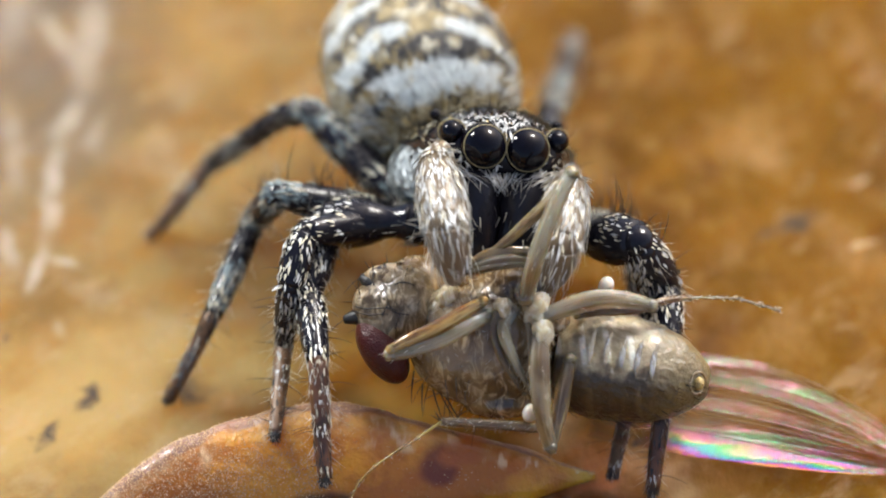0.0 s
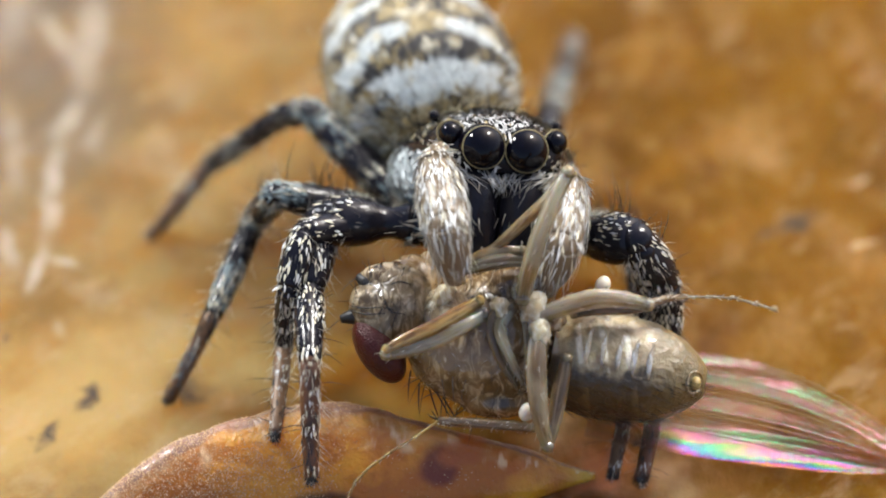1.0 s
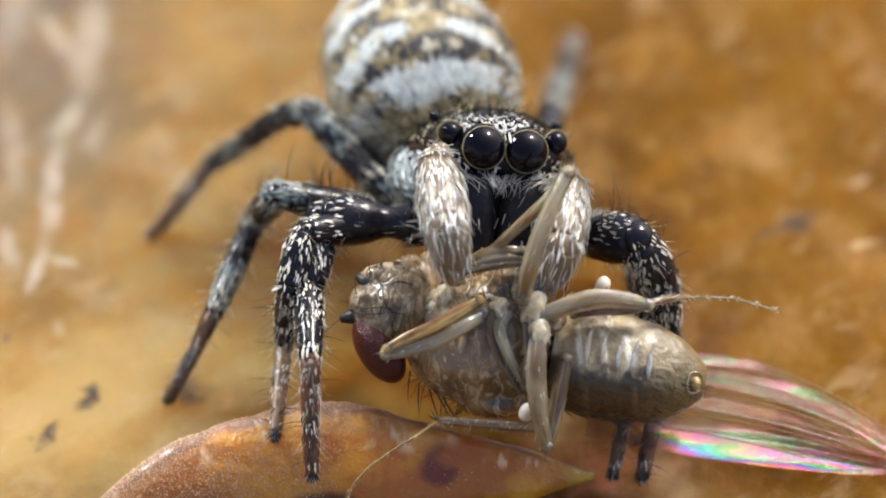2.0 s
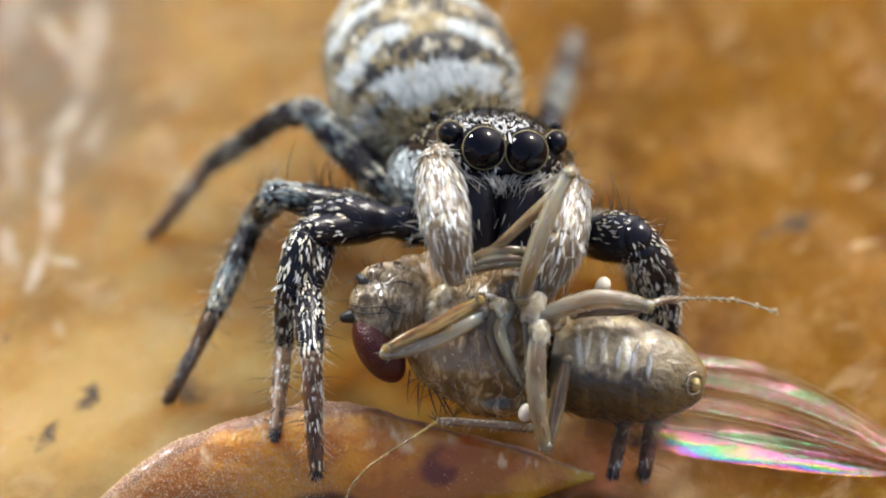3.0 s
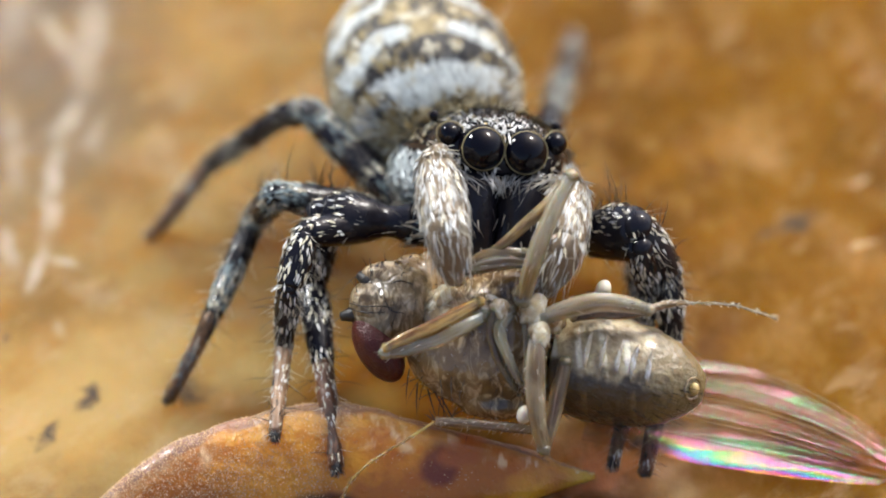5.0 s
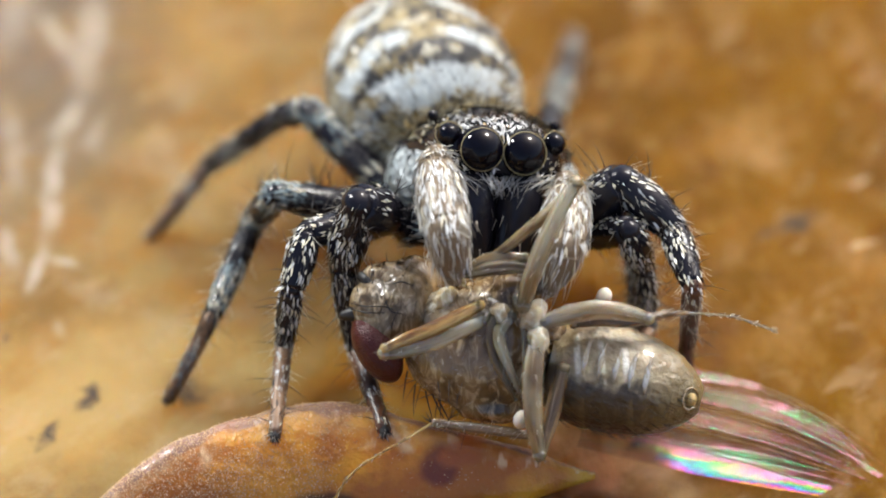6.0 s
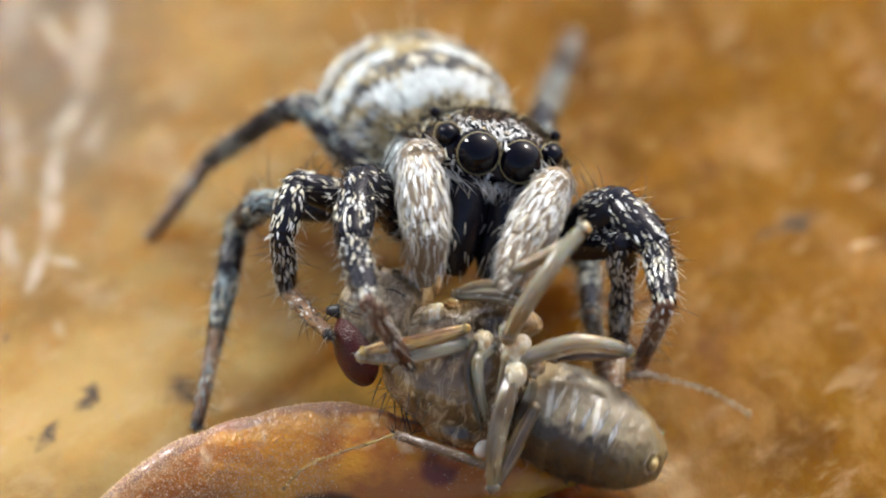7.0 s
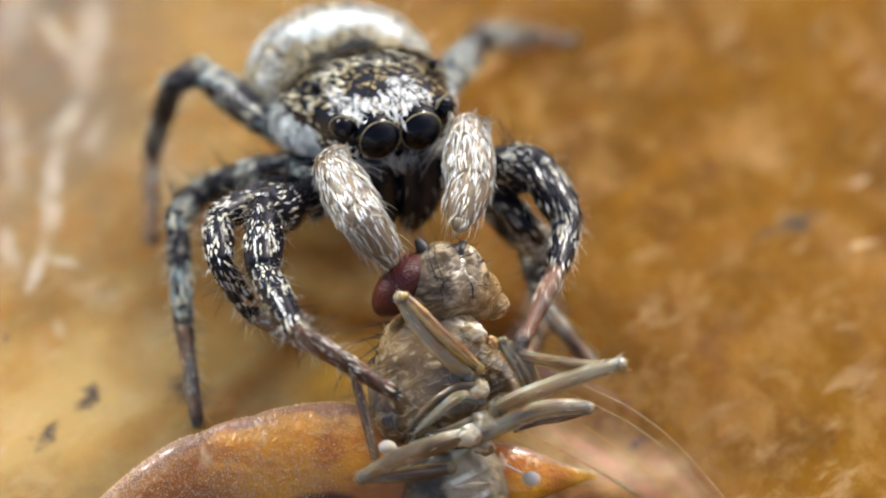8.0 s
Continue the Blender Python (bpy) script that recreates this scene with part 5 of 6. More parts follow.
def belly_material():
    """The fly's hind body: pale belly, brown back with paler ring edges, yellowish tail."""
    m = material("fly_belly_skin", (0.46, 0.385, 0.245), 0.36, second=(0.18, 0.128, 0.06), scale=3.2, bump=0.05, bump_scale=9, coat=0.35, subsurface=0.6, glow_depth=0.3)
    n, ln = m.node_tree.nodes, m.node_tree.links.new
    b = n["Principled BSDF"]
    skin = b.inputs["Base Color"].links[0].from_socket
    tc = n.new("ShaderNodeTexCoord")
    mp = n.new("ShaderNodeMapping")
    mp.inputs["Rotation"].default_value = (0, 0, 0.18)
    mp.inputs["Scale"].default_value = (1000, 1000, 1000)
    ln(tc.outputs["Object"], mp.inputs[0])
    wob = n.new("ShaderNodeTexNoise")
    wob.inputs["Scale"].default_value, wob.inputs["Detail"].default_value = 3.0, 5
    ln(mp.outputs[0], wob.inputs["Vector"])
    sep = n.new("ShaderNodeSeparateXYZ")
    ln(mp.outputs[0], sep.inputs[0])

    def sums(op, a, c):
        q = n.new("ShaderNodeMath")
        q.operation = op
        for i, x in enumerate((a, c)):
            if isinstance(x, (int, float)):
                q.inputs[i].default_value = x
            else:
                ln(x, q.inputs[i])
        return q.outputs[0]

    def span(v, lo, hi):
        q = n.new("ShaderNodeMapRange")
        q.interpolation_type = "SMOOTHSTEP"
        q.inputs["From Min"].default_value, q.inputs["From Max"].default_value = lo, hi
        ln(v, q.inputs["Value"])
        return q.outputs[0]

    def blend(f, a, c):
        q = n.new("ShaderNodeMix")
        q.data_type = "RGBA"
        ln(f, q.inputs[0])
        ln(a, q.inputs[6])
        q.inputs[7].default_value = (*c, 1)
        return q.outputs[2]

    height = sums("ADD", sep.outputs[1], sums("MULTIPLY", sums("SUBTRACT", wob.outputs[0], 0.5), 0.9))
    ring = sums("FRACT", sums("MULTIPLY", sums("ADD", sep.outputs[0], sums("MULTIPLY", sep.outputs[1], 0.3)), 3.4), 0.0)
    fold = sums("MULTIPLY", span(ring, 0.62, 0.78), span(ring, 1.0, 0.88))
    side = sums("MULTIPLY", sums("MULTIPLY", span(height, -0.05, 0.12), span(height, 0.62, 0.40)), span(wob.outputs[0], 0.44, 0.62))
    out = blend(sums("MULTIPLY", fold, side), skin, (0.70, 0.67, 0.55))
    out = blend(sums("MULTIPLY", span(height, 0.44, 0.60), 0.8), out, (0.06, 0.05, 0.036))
    streaks = n.new("ShaderNodeTexNoise")
    across = n.new("ShaderNodeMapping")
    across.inputs["Scale"].default_value = (7.0, 1.6, 3.0)
    ln(mp.outputs[0], across.inputs[0])
    ln(across.outputs[0], streaks.inputs["Vector"])
    streaks.inputs["Scale"].default_value = 1.0
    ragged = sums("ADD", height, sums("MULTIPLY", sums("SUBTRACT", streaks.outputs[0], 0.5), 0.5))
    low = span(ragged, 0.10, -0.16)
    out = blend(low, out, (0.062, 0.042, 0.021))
    out = blend(sums("MULTIPLY", span(ragged, -0.30, -0.50), span(ring, 0.60, 0.95)), out, (0.14, 0.10, 0.048))
    out = blend(span(sums("ADD", sep.outputs[0], sums("MULTIPLY", wob.outputs[0], 0.6)), 2.05, 2.65), out, (0.17, 0.126, 0.054))
    ln(out, b.inputs["Base Color"])
    return m


FLY_LEGS, WINGS = [], []


def build_fly():
    rng = np.random.default_rng(31)
    mats = [M_FLYSKIN, M_FLYDARK, M_FLYPALE, M_BRISTLE, M_FLYLEG, M_FLYGREY, M_AMBER, M_HAIR, M_FLYSHIN]
    rz = lambda a: np.array(Matrix.Rotation(radians(a), 3, "Z"))
    # thorax: dark back below, paler plates and membranes above
    sh = Shell()
    melted(sh, [((-0.05, 0, -0.12), (0.92, 0.74, 0.60), -8, 1), ((-0.50, 0.36, 0.02), (0.30, 0.30, 0.32), -30, 0), ((-0.28, 0.52, 0.05), (0.30, 0.15, 0.26), 20, 0),
                ((-0.62, -0.02, 0.02), (0.20, 0.30, 0.30), -15, 0), ((-0.4, -0.20, 0.08), (0.13, 0.24, 0.26), -20, 0),
                ((-0.12, -0.05, 0.12), (0.20, 0.34, 0.24), -24, 2), ((0.20, -0.12, 0.12), (0.15, 0.36, 0.24), -18, 0), ((0.36, -0.22, 0.08), (0.13, 0.42, 0.26), -10, 1),
                ((0.56, -0.12, 0.06), (0.15, 0.42, 0.28), -6, 0), ((-0.05, 0.24, 0.14), (0.18, 0.26, 0.22), -30, 2), ((0.26, 0.16, 0.14), (0.18, 0.28, 0.22), -12, 2),
                ((0.30, 0.72, -0.10), (0.50, 0.22, 0.30), 6, 1), ((0.18, -0.72, -0.08), (0.42, 0.15, 0.30), 2, 1)], 0.026, 0.14, 0.016, 4.0)
    p, nr = sh.cloud(130, rng)
    for q, d in zip(p, nr):
        if d[2] > -0.3:
            long = q[1] < -0.3 and q[0] < 0
            sh.bristle(q, d + 0.3 * rng.standard_normal(3), (0.32 if long else 0.14) * (0.7 + 0.6 * rng.random()), 0.007 if long else 0.004, 3, (0.1, -0.2, 0))
    for q, d in (((-0.78, -0.45, 0.2), (-0.1, -1, 0.2)), ((-0.66, -0.52, 0.1), (0.25, -1, 0.3)), ((-0.58, -0.55, 0.1), (0.5, -1, 0.2)), ((-0.5, -0.62, 0), (0.5, -0.9, 0.2)), ((-0.88, -0.3, 0.1), (-0.2, -1, 0.3))):
        sh.bristle(q, d, 0.36, 0.012, 3, (0.1, -0.1, 0))
    p, nr = sh.cloud(420, rng)
    for q, d in zip(p, nr):
        if d[2] > -0.2:
            sh.bristle(q, d * 0.5 + 0.6 * rng.standard_normal(3), 0.05 + 0.08 * rng.random(), 0.0028, 7 if rng.random() < 0.55 else 3)
    part("thorax", sh, mats, fly, "dark brown thorax with pale plates")
    # head
    sh = Shell()
    melted(sh, [((-1.10, 0.36, 0.0), (0.46, 0.50, 0.38), -28, 0), ((-1.42, 0.46, 0.06), (0.18, 0.24, 0.22), 15, 0),
                ((-0.96, 0.72, 0.08), (0.30, 0.17, 0.24), -14, 0), ((-1.02, 0.52, 0.20), (0.19, 0.19, 0.18), 25, 0), ((-0.84, 0.44, 0.14), (0.10, 0.24, 0.22), 10, 0),
                ((-1.22, 0.84, 0.0), (0.26, 0.12, 0.20), 8, 1), ((-0.86, 0.72, -0.18), (0.34, 0.34, 0.28), 60, 1)], 0.026, 0.10, 0.012, 4.5)
    hairs = Shell()
    # dark creases across the face and round its middle plate
    for crease in ([(-1.60, 0.46, 0.20), (-1.42, 0.43, 0.33), (-1.20, 0.44, 0.385), (-1.05, 0.40, 0.38)], [(-1.58, 0.39, 0.18), (-1.40, 0.36, 0.32), (-1.18, 0.37, 0.385)],
                   [(-1.16, 0.68, 0.30), (-1.02, 0.74, 0.33), (-0.86, 0.70, 0.33)], [(-1.20, 0.56, 0.35), (-1.12, 0.40, 0.40), (-0.95, 0.36, 0.40)]):
        hairs.tube(crease, [0.004] + [0.009] * (len(crease) - 2) + [0.004], 3, 6)
    p, nr = sh.cloud(70, rng)
    for q, d in zip(p, nr):
        if d[2] > -0.2:
            hairs.bristle(q, d + 0.3 * rng.standard_normal(3), 0.16 * (0.6 + 0.7 * rng.random()), 0.005, 3, (0.1, 0, 0))
    for q, d in (((-1.5, 0.55, 0.2), (-0.3, 0.9, 0.3)), ((-1.35, 0.7, 0.2), (-0.2, 1, 0.3)), ((-1.1, 0.2, 0.4), (0.2, 1, 0.4)), ((-1.25, 0.35, 0.42), (0.3, 0.8, 0.3))):
        hairs.bristle(q, d, 0.28, 0.008, 3, (0.2, 0, 0))
    head = part("head", sh, [M_FLYHEAD] + mats[1:], fly, "pale translucent brown head")
    tagged(part("hair", hairs, mats, head, "thin dark bristles"), kind="stuff")
    eye = material("fly_red_eye", (0.075, 0.010, 0.006), 0.3, second=(0.040, 0.005, 0.004), scale=2, spec=0.35)
    n, ln = eye.node_tree.nodes, eye.node_tree.links.new
    tc = n.new("ShaderNodeTexCoord")
    vo = n.new("ShaderNodeTexVoronoi")
    vo.inputs["Scale"].default_value = 38000
    ln(tc.outputs["Object"], vo.inputs["Vector"])
    bp = n.new("ShaderNodeBump")
    bp.invert = True
    bp.inputs["Distance"].default_value = 0.010 * MM
    ln(vo.outputs["Distance"], bp.inputs["Height"])
    ln(bp.outputs[0], n["Principled BSDF"].inputs["Normal"])
    for c, a, z in (((-1.25, -0.06, 0.1), -57, 0.1), ((-0.70, 0.84, -0.26), 60, -0.3)):
        e = Shell()
        e.ball(c, (0.44, 0.25, 0.3) if z > 0 else (0.28, 0.20, 0.22), 0, 32, 20, rz(a))
        part("compound_eye", e, [eye if z > 0 else M_FLYDARK], head, "dark red compound eye" if z > 0 else "shrunken brown compound eye")
    for q, r in (((-1.70, 0.30, 0.05), (-1.40, 0.32, 0.12)), ((-1.50, 0.80, 0.0), (-1.30, 0.62, 0.12))):
        a = Shell()
        a.tube([r, (np.array(q) + r) / 2 + (0, 0.02, 0), q], [0.05, 0.09, 0.05], 3, 12)
        a.bristle(q, (-0.8, -0.5, 0.2), 0.35, 0.006, 3, (0.2, -0.1, 0))
        part("antenna", a, mats, head, "stubby black antenna")
    # abdomen with overlapping rings
    band = [belly_material(), M_FLYDARK, material("fly_tail_skin", (0.46, 0.34, 0.12), 0.3, second=(0.34, 0.24, 0.09), scale=2, bump=0.01, coat=0.5, subsurface=0.3), M_BRISTLE, M_FLYPALE]
    sh = Shell()
    ang = np.linspace(0, 2 * np.pi, 36, endpoint=False)
    a, b = np.array((0.75, -0.12, -0.12)), np.array((2.60, -0.46, 0.0))
    along = unit(b - a)
    up = unit(np.cross((0, 0, 1.0), along))
    out = np.cross(along, up)
    steps = np.linspace(0.02, 0.99, 42)
    rings = []
    for s in steps:
        r = 0.70 * (1 - abs(2 * s - 0.9) ** 2.6 * 0.72) ** 0.6 * (1 - 0.25 * s)
        r *= 1 + 0.035 * ((s * 6.0) % 1.0) * (s < 0.9)
        rings.append(a + along * s * 2.0 * 0.94 + np.outer(np.cos(ang) * r, up) + np.outer(np.sin(ang) * r * 0.92, out))
    sh.rings(rings)
    folds, tail = [], Shell()
    for j in range(5):
        x = 1.25 + j * 0.18
        fold = Shell()
        folds.append(fold)
        fold.tube([(x, 0.22 - j * 0.05, 0.47 - 0.02 * j), (x - 0.05, 0.08 - j * 0.05, 0.53 - 0.02 * j), (x - 0.08, -0.08 - j * 0.05, 0.55 - 0.01 * j), (x - 0.09, -0.22 - 0.05 * j, 0.50)], [0.008, 0.032, 0.034, 0.008], 4, 10, 0.5)
    end = np.array((2.43, -0.44, 0.25))
    out_end = unit(end - (a + along * 1.45))
    e1 = unit(np.cross(out_end, (0.2, 1, 0)))
    e2 = np.cross(out_end, e1)
    tail.tube([end + e1 * (0.12 * math.cos(q)) + e2 * (0.13 * math.sin(q)) for q in np.linspace(0, 6.28, 14)], [0.018] * 14, 1, 8)
    tail.ball(end + out_end * 0.03, (0.06, 0.08, 0.06), 2, 12, 8)
    soup = sh.soup()
    p, nr = sh.cloud(900, rng, soup)
    hairs = Shell()
    for q, d in zip(p, nr):
        if q[1] < -0.35 and rng.random() < 0.6:
            hairs.bristle(q, d * 0.5 + along, 0.12 + 0.08 * rng.random(), 0.004, 3, (0, 0, 0))
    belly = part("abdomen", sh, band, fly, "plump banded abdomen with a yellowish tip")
    tagged(part("hair", hairs, band, belly, "fine dark hairs"), kind="stuff")
    for fold in folds:
        part("skin_fold", fold, band, belly)
    part("tail", tail, band, belly, "yellowish tail end in a dark ring")
    # legs: folded, each one rigid; thigh, then shin: line, radii, slot, flatness
    legs = [
        (([(-0.02, 0.36, 0.40), (-0.28, 0.23, 0.54), (-0.60, 0.07, 0.60), (-0.92, -0.04, 0.60), (-1.16, -0.10, 0.58)], [0.08, 0.105, 0.11, 0.10, 0.075], 4, 0.7),
         ([(-1.15, -0.05, 0.60), (-0.90, 0.08, 0.64), (-0.60, 0.22, 0.65), (-0.32, 0.38, 0.58), (-0.08, 0.52, 0.50)], [0.065, 0.085, 0.09, 0.085, 0.06], 6, 0.7)),
        (([(0.45, 0.98, 0.35), (0.24, 0.99, 0.45), (0.04, 0.96, 0.46), (-0.14, 0.91, 0.43), (-0.29, 0.86, 0.38)], [0.06, 0.09, 0.095, 0.08, 0.05], 5, 0.8),
         ([(-0.28, 0.90, 0.40), (-0.06, 1.04, 0.42), (0.14, 1.09, 0.42), (0.42, 1.10, 0.36)], [0.05, 0.075, 0.075, 0.06], 8, 0.8)),
        (([(0.42, 0.55, 0.60), (0.50, 0.90, 0.76), (0.62, 1.28, 0.84), (0.78, 1.68, 0.80), (0.94, 2.00, 0.70)], [0.09, 0.105, 0.105, 0.095, 0.085], 4, 0.75),
         ([(0.95, 1.98, 0.70), (0.70, 1.68, 0.70), (0.42, 1.42, 0.58), (0.18, 1.20, 0.46), (0.02, 1.10, 0.42)], [0.06, 0.075, 0.07, 0.06, 0.035], 5, 0.75)),
        (([(0.66, 0.36, 0.55), (0.95, 0.47, 0.62), (1.28, 0.55, 0.60), (1.62, 0.53, 0.50), (1.88, 0.47, 0.40)], [0.09, 0.11, 0.115, 0.10, 0.075], 4, 0.8),
         ([(1.90, 0.46, 0.40), (1.62, 0.42, 0.42), (1.30, 0.42, 0.46), (1.02, 0.36, 0.46)], [0.05, 0.07, 0.075, 0.05], 8, 0.8)),
        (([(0.60, 0.10, 0.62), (0.58, -0.20, 0.72), (0.59, -0.52, 0.72), (0.63, -0.86, 0.66), (0.71, -1.18, 0.55)], [0.10, 0.12, 0.12, 0.10, 0.075], 5, 0.75),
         ([(0.73, -1.17, 0.52), (0.80, -0.84, 0.54), (0.86, -0.50, 0.54), (0.93, -0.16, 0.50)], [0.05, 0.085, 0.095, 0.07], 8, 0.8)),
        (([(0.30, 0.42, 0.46), (0.16, 0.20, 0.56), (0.26, -0.10, 0.56), (0.44, -0.46, 0.46)], [0.06, 0.075, 0.06, 0.03], 4, 0.7),
         ([(0.12, 0.44, 0.48), (0.06, 0.20, 0.52), (0.16, -0.16, 0.50), (0.40, -0.56, 0.40)], [0.05, 0.06, 0.05, 0.025], 8, 0.7)),
    ]
    for thigh, shin in legs:
        base = np.array(thigh[0][0])
        leg = None
        for name, (pts, radii, slot, flat) in (("leg", thigh), ("shin", shin)):
            sh = Shell()
            sh.tube(pts, radii, slot, 32, flat, None, 0.05)
            sh.tube([np.array(q) + (0.015, 0.0, -0.015) for q in pts], [r * 0.45 for r in radii], 8, 12, flat)
            sh.ball(pts[0], (radii[0] * 1.05,) * 3, slot, 14, 8, None, 0.2, 3)
            sh.ball(pts[-1], (radii[-1] * 1.1,) * 3, slot, 14, 8, None, 0.2, 3)
            p, nr = sh.cloud(60, rng)
            hairs = Shell()
            way = unit(np.array(pts[-1]) - np.array(pts[0]))
            for q, d in zip(p, nr):
                hairs.bristle(q, d * 0.5 + way, 0.06 + 0.06 * rng.random(), 0.0035, 3 if rng.random() < 0.6 else 7)
            ob = part(name, sh, mats, leg or fly, "folded straw-coloured leg" if name == "leg" else "folded ribbed shin", base)
            if leg is None:
                leg = ob
                leg.location = Vector(base) * MM
                tagged(part("hair", hairs, mats, leg, "fine short hairs", base), kind="stuff")
        FLY_LEGS.append((leg, base))
    # coxae: pale knuckles where the legs meet
    for q, r, slot, a in (((0.56, 0.42, 0.52), (0.22, 0.17, 0.17), 2, 60), ((0.62, 0.14, 0.62), (0.14, 0.19, 0.14), 2, 10), ((0.16, 0.42, 0.46), (0.13, 0.17, 0.14), 2, 20), ((0.40, 0.60, 0.48), (0.11, 0.16, 0.11), 4, 20),
                          ((-0.31, 0.76, 0.40), (0.10, 0.08, 0.09), 6, 15), ((-0.48, 0.58, 0.30), (0.19, 0.14, 0.10), 2, 50), ((0.80, 0.28, 0.40), (0.16, 0.14, 0.14), 0, 20), ((-0.34, -0.04, 0.30), (0.10, 0.17, 0.09), 2, -20)):
        sh = Shell()
        sh.ball(q, [c * 0.86 for c in r], slot, 32, 22, rz(a), 0.32, 1.7)
        part("leg_joint", sh, mats, fly, "pale swollen leg joint")
    for pts, radii, slot in (([(-0.34, 0.16, 0.30), (-0.14, -0.14, 0.40), (0.10, -0.50, 0.30)], [0.03, 0.05, 0.02], 5), ([(0.46, 0.30, 0.50), (0.50, -0.02, 0.54), (0.47, -0.36, 0.44)], [0.05, 0.06, 0.03], 8)):
        sh = Shell()
        sh.tube(pts, radii, slot, 20, 0.7, None, 0.06)
        part("hip_segment", sh, mats, fly, "wet pale hip segment")
    # trailing shins and feet; the first has a shin with two spurs, then small joints
    for shin, foot in ((([(0.62, -0.97, 0.35), (0.30, -0.94, 0.38), (0.0, -0.92, 0.40), (-0.30, -0.90, 0.43), (-0.56, -0.88, 0.45)], [0.05, 0.06, 0.062, 0.06, 0.05]),
                        [(-0.56, -0.88, 0.45), (-0.85, -1.08, 0.5), (-1.12, -1.25, 0.5), (-1.36, -1.42, 0.48), (-1.53, -1.60, 0.45), (-1.65, -1.85, 0.4)]),
                       (([(1.88, 0.47, 0.38), (2.1, 0.54, 0.25), (2.36, 0.56, 0.10)], [0.05, 0.045, 0.03]),
                        [(2.36, 0.56, 0.10), (2.68, 0.56, -0.1), (2.95, 0.54, -0.3), (3.2, 0.47, -0.4), (3.44, 0.40, -0.4)])):
        sh = Shell()
        sh.tube(*shin, 8, 16, 0.8, None, 0.05)
        for a, b in zip(foot, foot[1:]):
            a, b = np.array(a), np.array(b)
            sh.tube([a, a + (b - a) * 0.5, b], [0.017, 0.014, 0.020], 6 if shin[0][0][0] < 1 else 4, 10)
        p, nr = sh.cloud(200, rng)
        way = unit(np.array(foot[-1]) - np.array(foot[0]))
        for q, d in zip(p, nr):
            sh.bristle(q, d * 0.6 + way, 0.05, 0.003, 3 if rng.random() < 0.4 else 7)
        for d in ((-0.5, 0.8, 0.2), (-0.9, 0.55, 0.2)) if shin[0][0][0] < 1 else ():
            sh.bristle(foot[0], d, 0.16, 0.011, 3)
        part("foot", sh, mats, fly, "thin trailing foot of several joints")
    for q, root in (((0.47, -0.78, 0.5), (0.6, -0.5, 0.4)), ((1.36, 0.70, 0.35), (1.1, 0.45, 0.3))):
        sh = Shell()
        sh.ball(q, (0.11, 0.09, 0.09), 0, 16, 10, rz(70))
        sh.tube([root, q], [0.012, 0.016], 0, 8)
        part("haltere", sh, [M_KNOB], fly, "white club-shaped balancer")
    # wings
    wing_mat = build_wing_material()
    for dz, turn in ((-0.38, 0.0), (-0.62, 1.5)):
        sh = Shell()
        xs = np.linspace(0, 1, 44)
        rows = []
        for s in xs:
            x = 1.25 + 3.75 * s
            mid = -0.72 - 0.75 * s * s
            wide = 0.65 * (math.sin(math.pi * min(1, s * 0.80 + 0.20)) ** 0.62) * (1.0 if s < 0.999 else 0.02)
            rows.append([(x + 0.12 * q, mid + wide * q, dz - 0.75 * s + 0.555 * s * s - 0.74 * wide * q + max(0.0, min(1.0, (q + 0.5) * 4.0)) * (0.34 * noise.noise(Vector((q * 4.2, s * 0.9, 3.0))) + 0.02 * noise.noise(Vector((q * 15.0, s * 1.6, 8.0))))) for q in np.linspace(-0.78, 1, 49)])
        g = np.array(rows)
        if turn:
            g = (g - g[0, 24]) @ rz(turn).T + g[0, 24]
        verts = np.concatenate([g.reshape(-1, 3), g.reshape(-1, 3) + (0, 0, -0.006)])
        kk = 44 * 49
        faces = []
        for i in range(43):
            for j in range(48):
                q = i * 49 + j
                faces += [(q, q + 49, q + 50, q + 1), (q + kk, q + 1 + kk, q + 50 + kk, q + 49 + kk)]
        sh.add(verts, faces, 0, [(a, c, 0) for _ in range(2) for a in xs for c in np.linspace(-0.78, 1, 49)])
        base = np.array((1.25, -0.42, dz))
        wing = part("wing", sh, [wing_mat], fly, "clear iridescent wing", base)
        wing.location = Vector(base) * MM
        WINGS.append((wing, base))
        for j, (lo, hi, end) in enumerate(((48, 46, 43), (40, 40, 42), (32, 30, 42), (22, 18, 40), (14, 6, 32))):
            v = Shell()
            line = [g[i, int(round(lo + (hi - lo) * i / 43))] + (0, 0, 0.006) for i in range(0, end, 6)]
            v.tube(line, [0.014] + [0.006] * (len(line) - 1), 6, 5)
            part("vein", v, mats, wing, "", base)


build_fly()


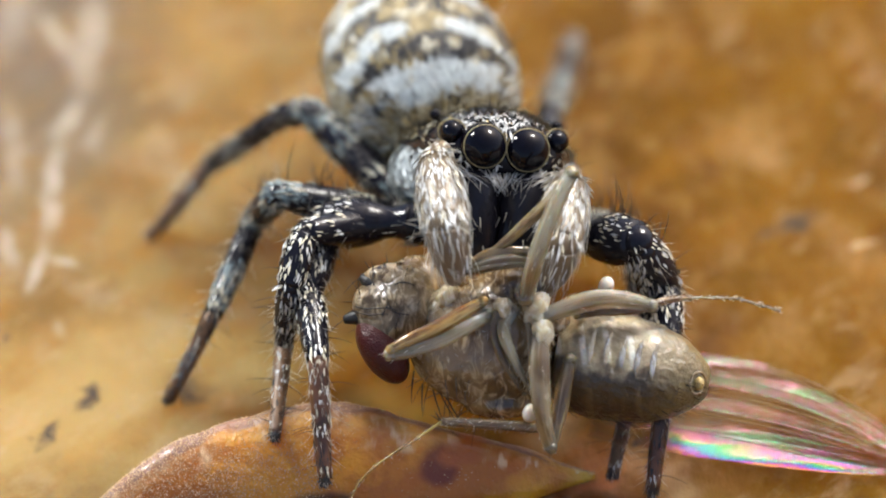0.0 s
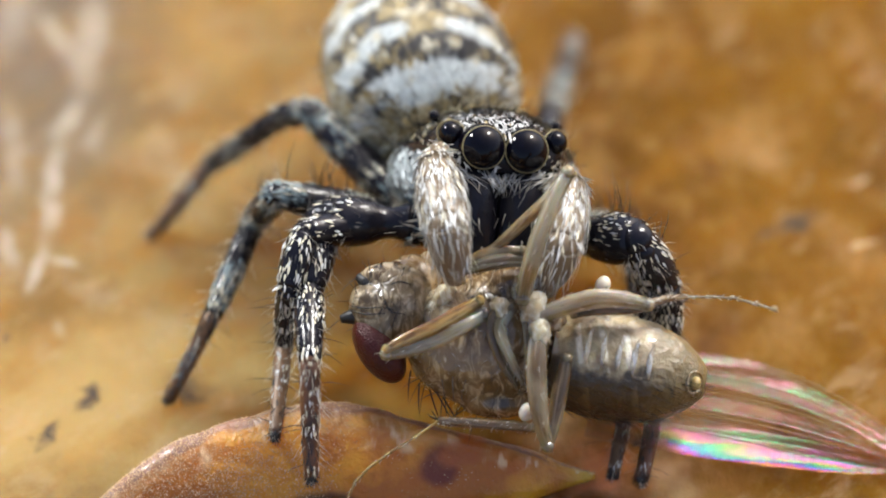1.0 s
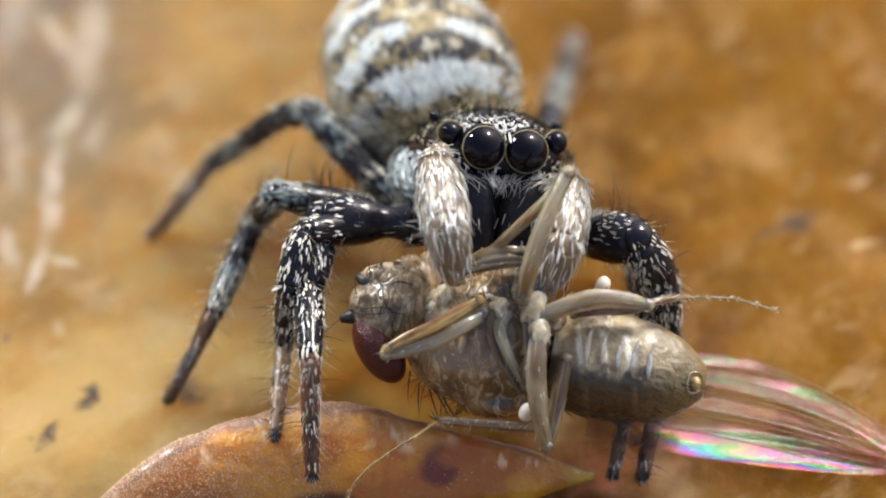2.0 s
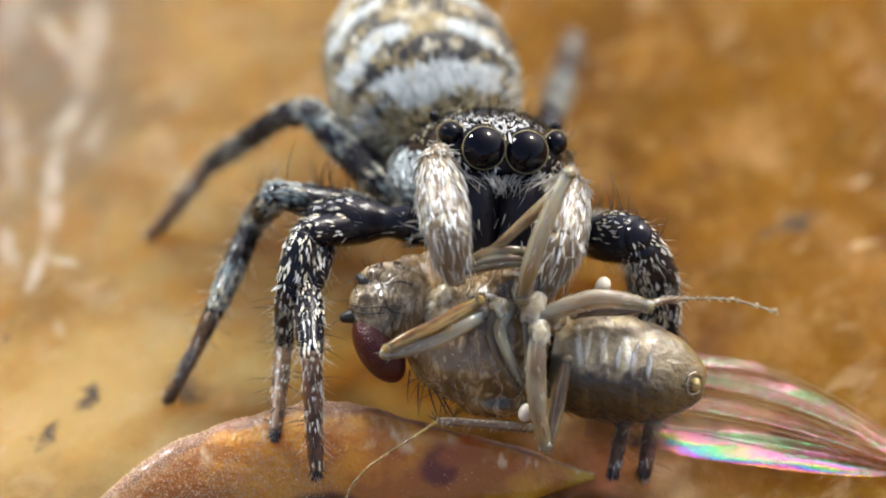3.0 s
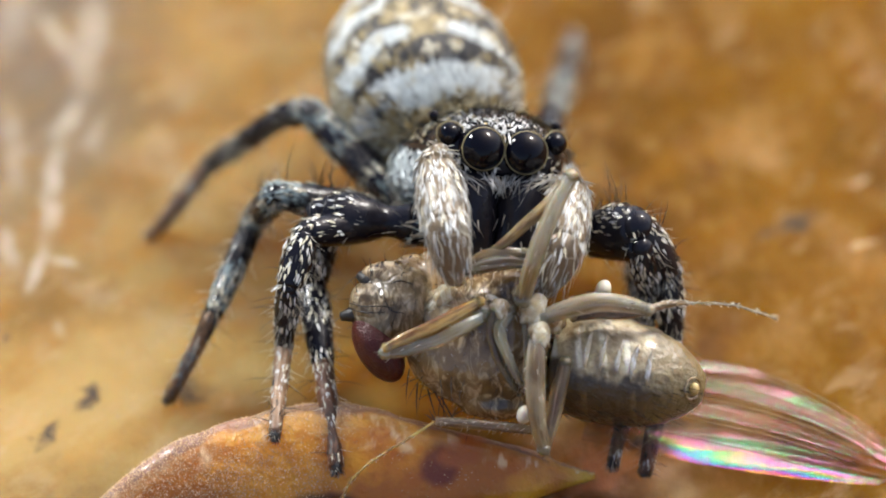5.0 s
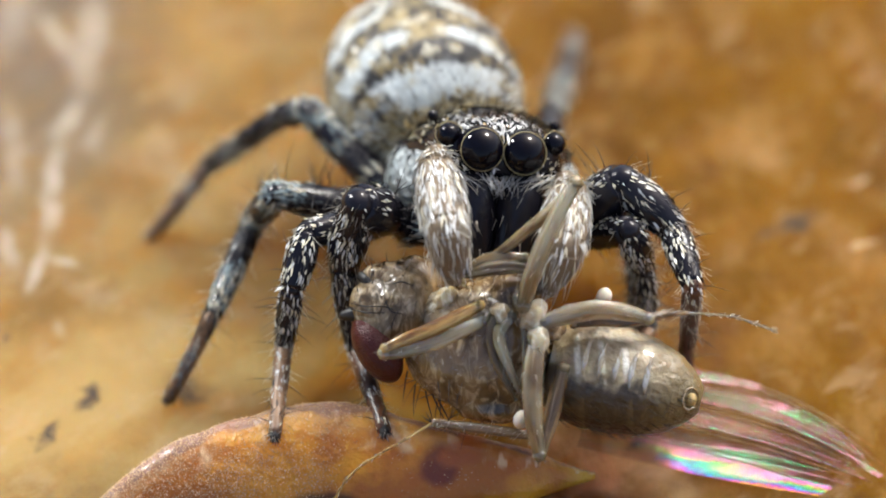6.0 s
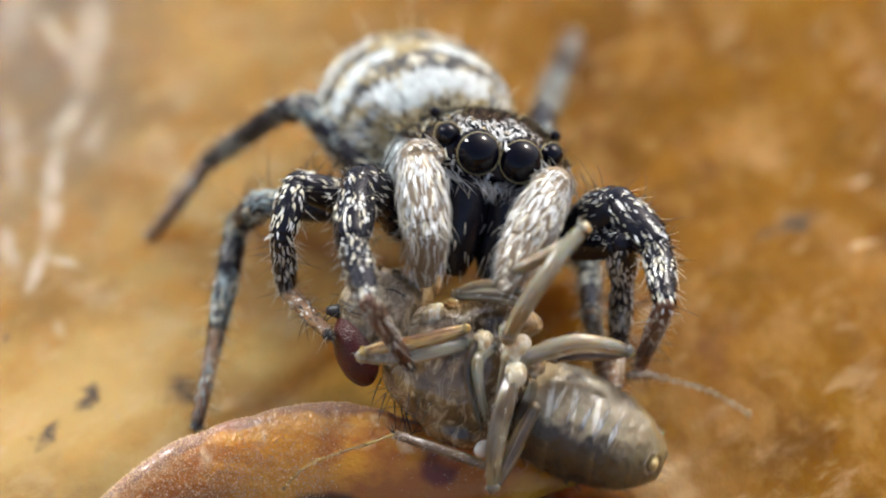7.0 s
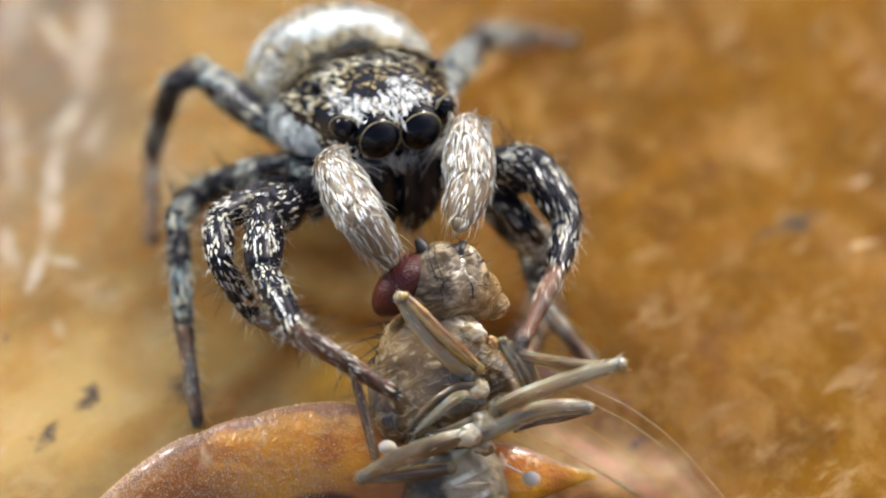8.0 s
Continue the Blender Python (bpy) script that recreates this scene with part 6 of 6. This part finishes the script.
# ---- movement ----
def motions():
    times = sorted({0.0, 0.5, 1.0, 1.5, 2.0, 2.5, 3.0, 3.5, 4.0, 4.4, *(round(4.7 + 0.1 * i, 1) for i in range(34))})
    walk(spider, [(t, SLANT @ metres(body_pose(t))) for t in times])
    walk(abdomen, [(t, metres(body_pose(t).inverted() @ abdomen_pose(t))) for t in times])
    walk(fly, [(t, SLANT @ metres(fly_pose(t))) for t in times])
    # one of the fly's legs swings out as the spider turns its prey
    leg, base = FLY_LEGS[3]
    swing = [(0.0, 0.0), (6.8, 0.0), (7.1, 25.0), (7.3, 52.0), (7.6, 60.0), (8.0, 80.0)]
    walk(leg, [(t, metres(pose(*base, 0, 0, float(ease(swing, t)[0])))) for t in times])
    leg, base = FLY_LEGS[2]
    swing = [(0.0, 0.0), (7.2, 0.0), (7.6, 8.0), (8.0, 22.0)]
    walk(leg, [(t, metres(pose(*base, 0, 0, float(ease(swing, t)[0])))) for t in times])
    wing, base = WINGS[0]
    droop = [(0.0, 0.0), (6.0, 0.0), (6.5, 0.7), (6.9, 1.0), (8.0, 1.0)]
    walk(wing, [(t, metres(pose(*base, 12 * float(ease(droop, t)[0]), 0, -30 * float(ease(droop, t)[0])))) for t in times])
    # the far wing slides out past the body as it hangs
    wing, base = WINGS[1]
    slide = [(0.0, 0.0), (6.9, 0.0), (7.4, 0.45), (8.0, 1.0)]
    for_wing = []
    for t in times:
        k = float(ease(slide, t)[0])
        for_wing.append((t, metres(pose(base[0] - 1.05 * k, base[1] + 0.80 * k, base[2] + 0.45 * k, 42 * k, -14 * k, 46 * k))))
    walk(wing, for_wing)
    for rows, hip, lengths, obs in JOINTED:
        keys = [[] for _ in obs]
        for t in times:
            back = body_pose(t).inverted()
            joints = [back @ Vector(j) for j in chain(rows, hip, t, lengths)]
            for k, (ob, axis) in enumerate(obs):
                turn = axis.rotation_difference(joints[k + 1] - joints[k]).to_matrix().to_4x4()
                keys[k].append((t, metres(Matrix.Translation(joints[k]) @ turn)))
        for (ob, _), rows_of in zip(obs, keys):
            walk(ob, rows_of)


motions()
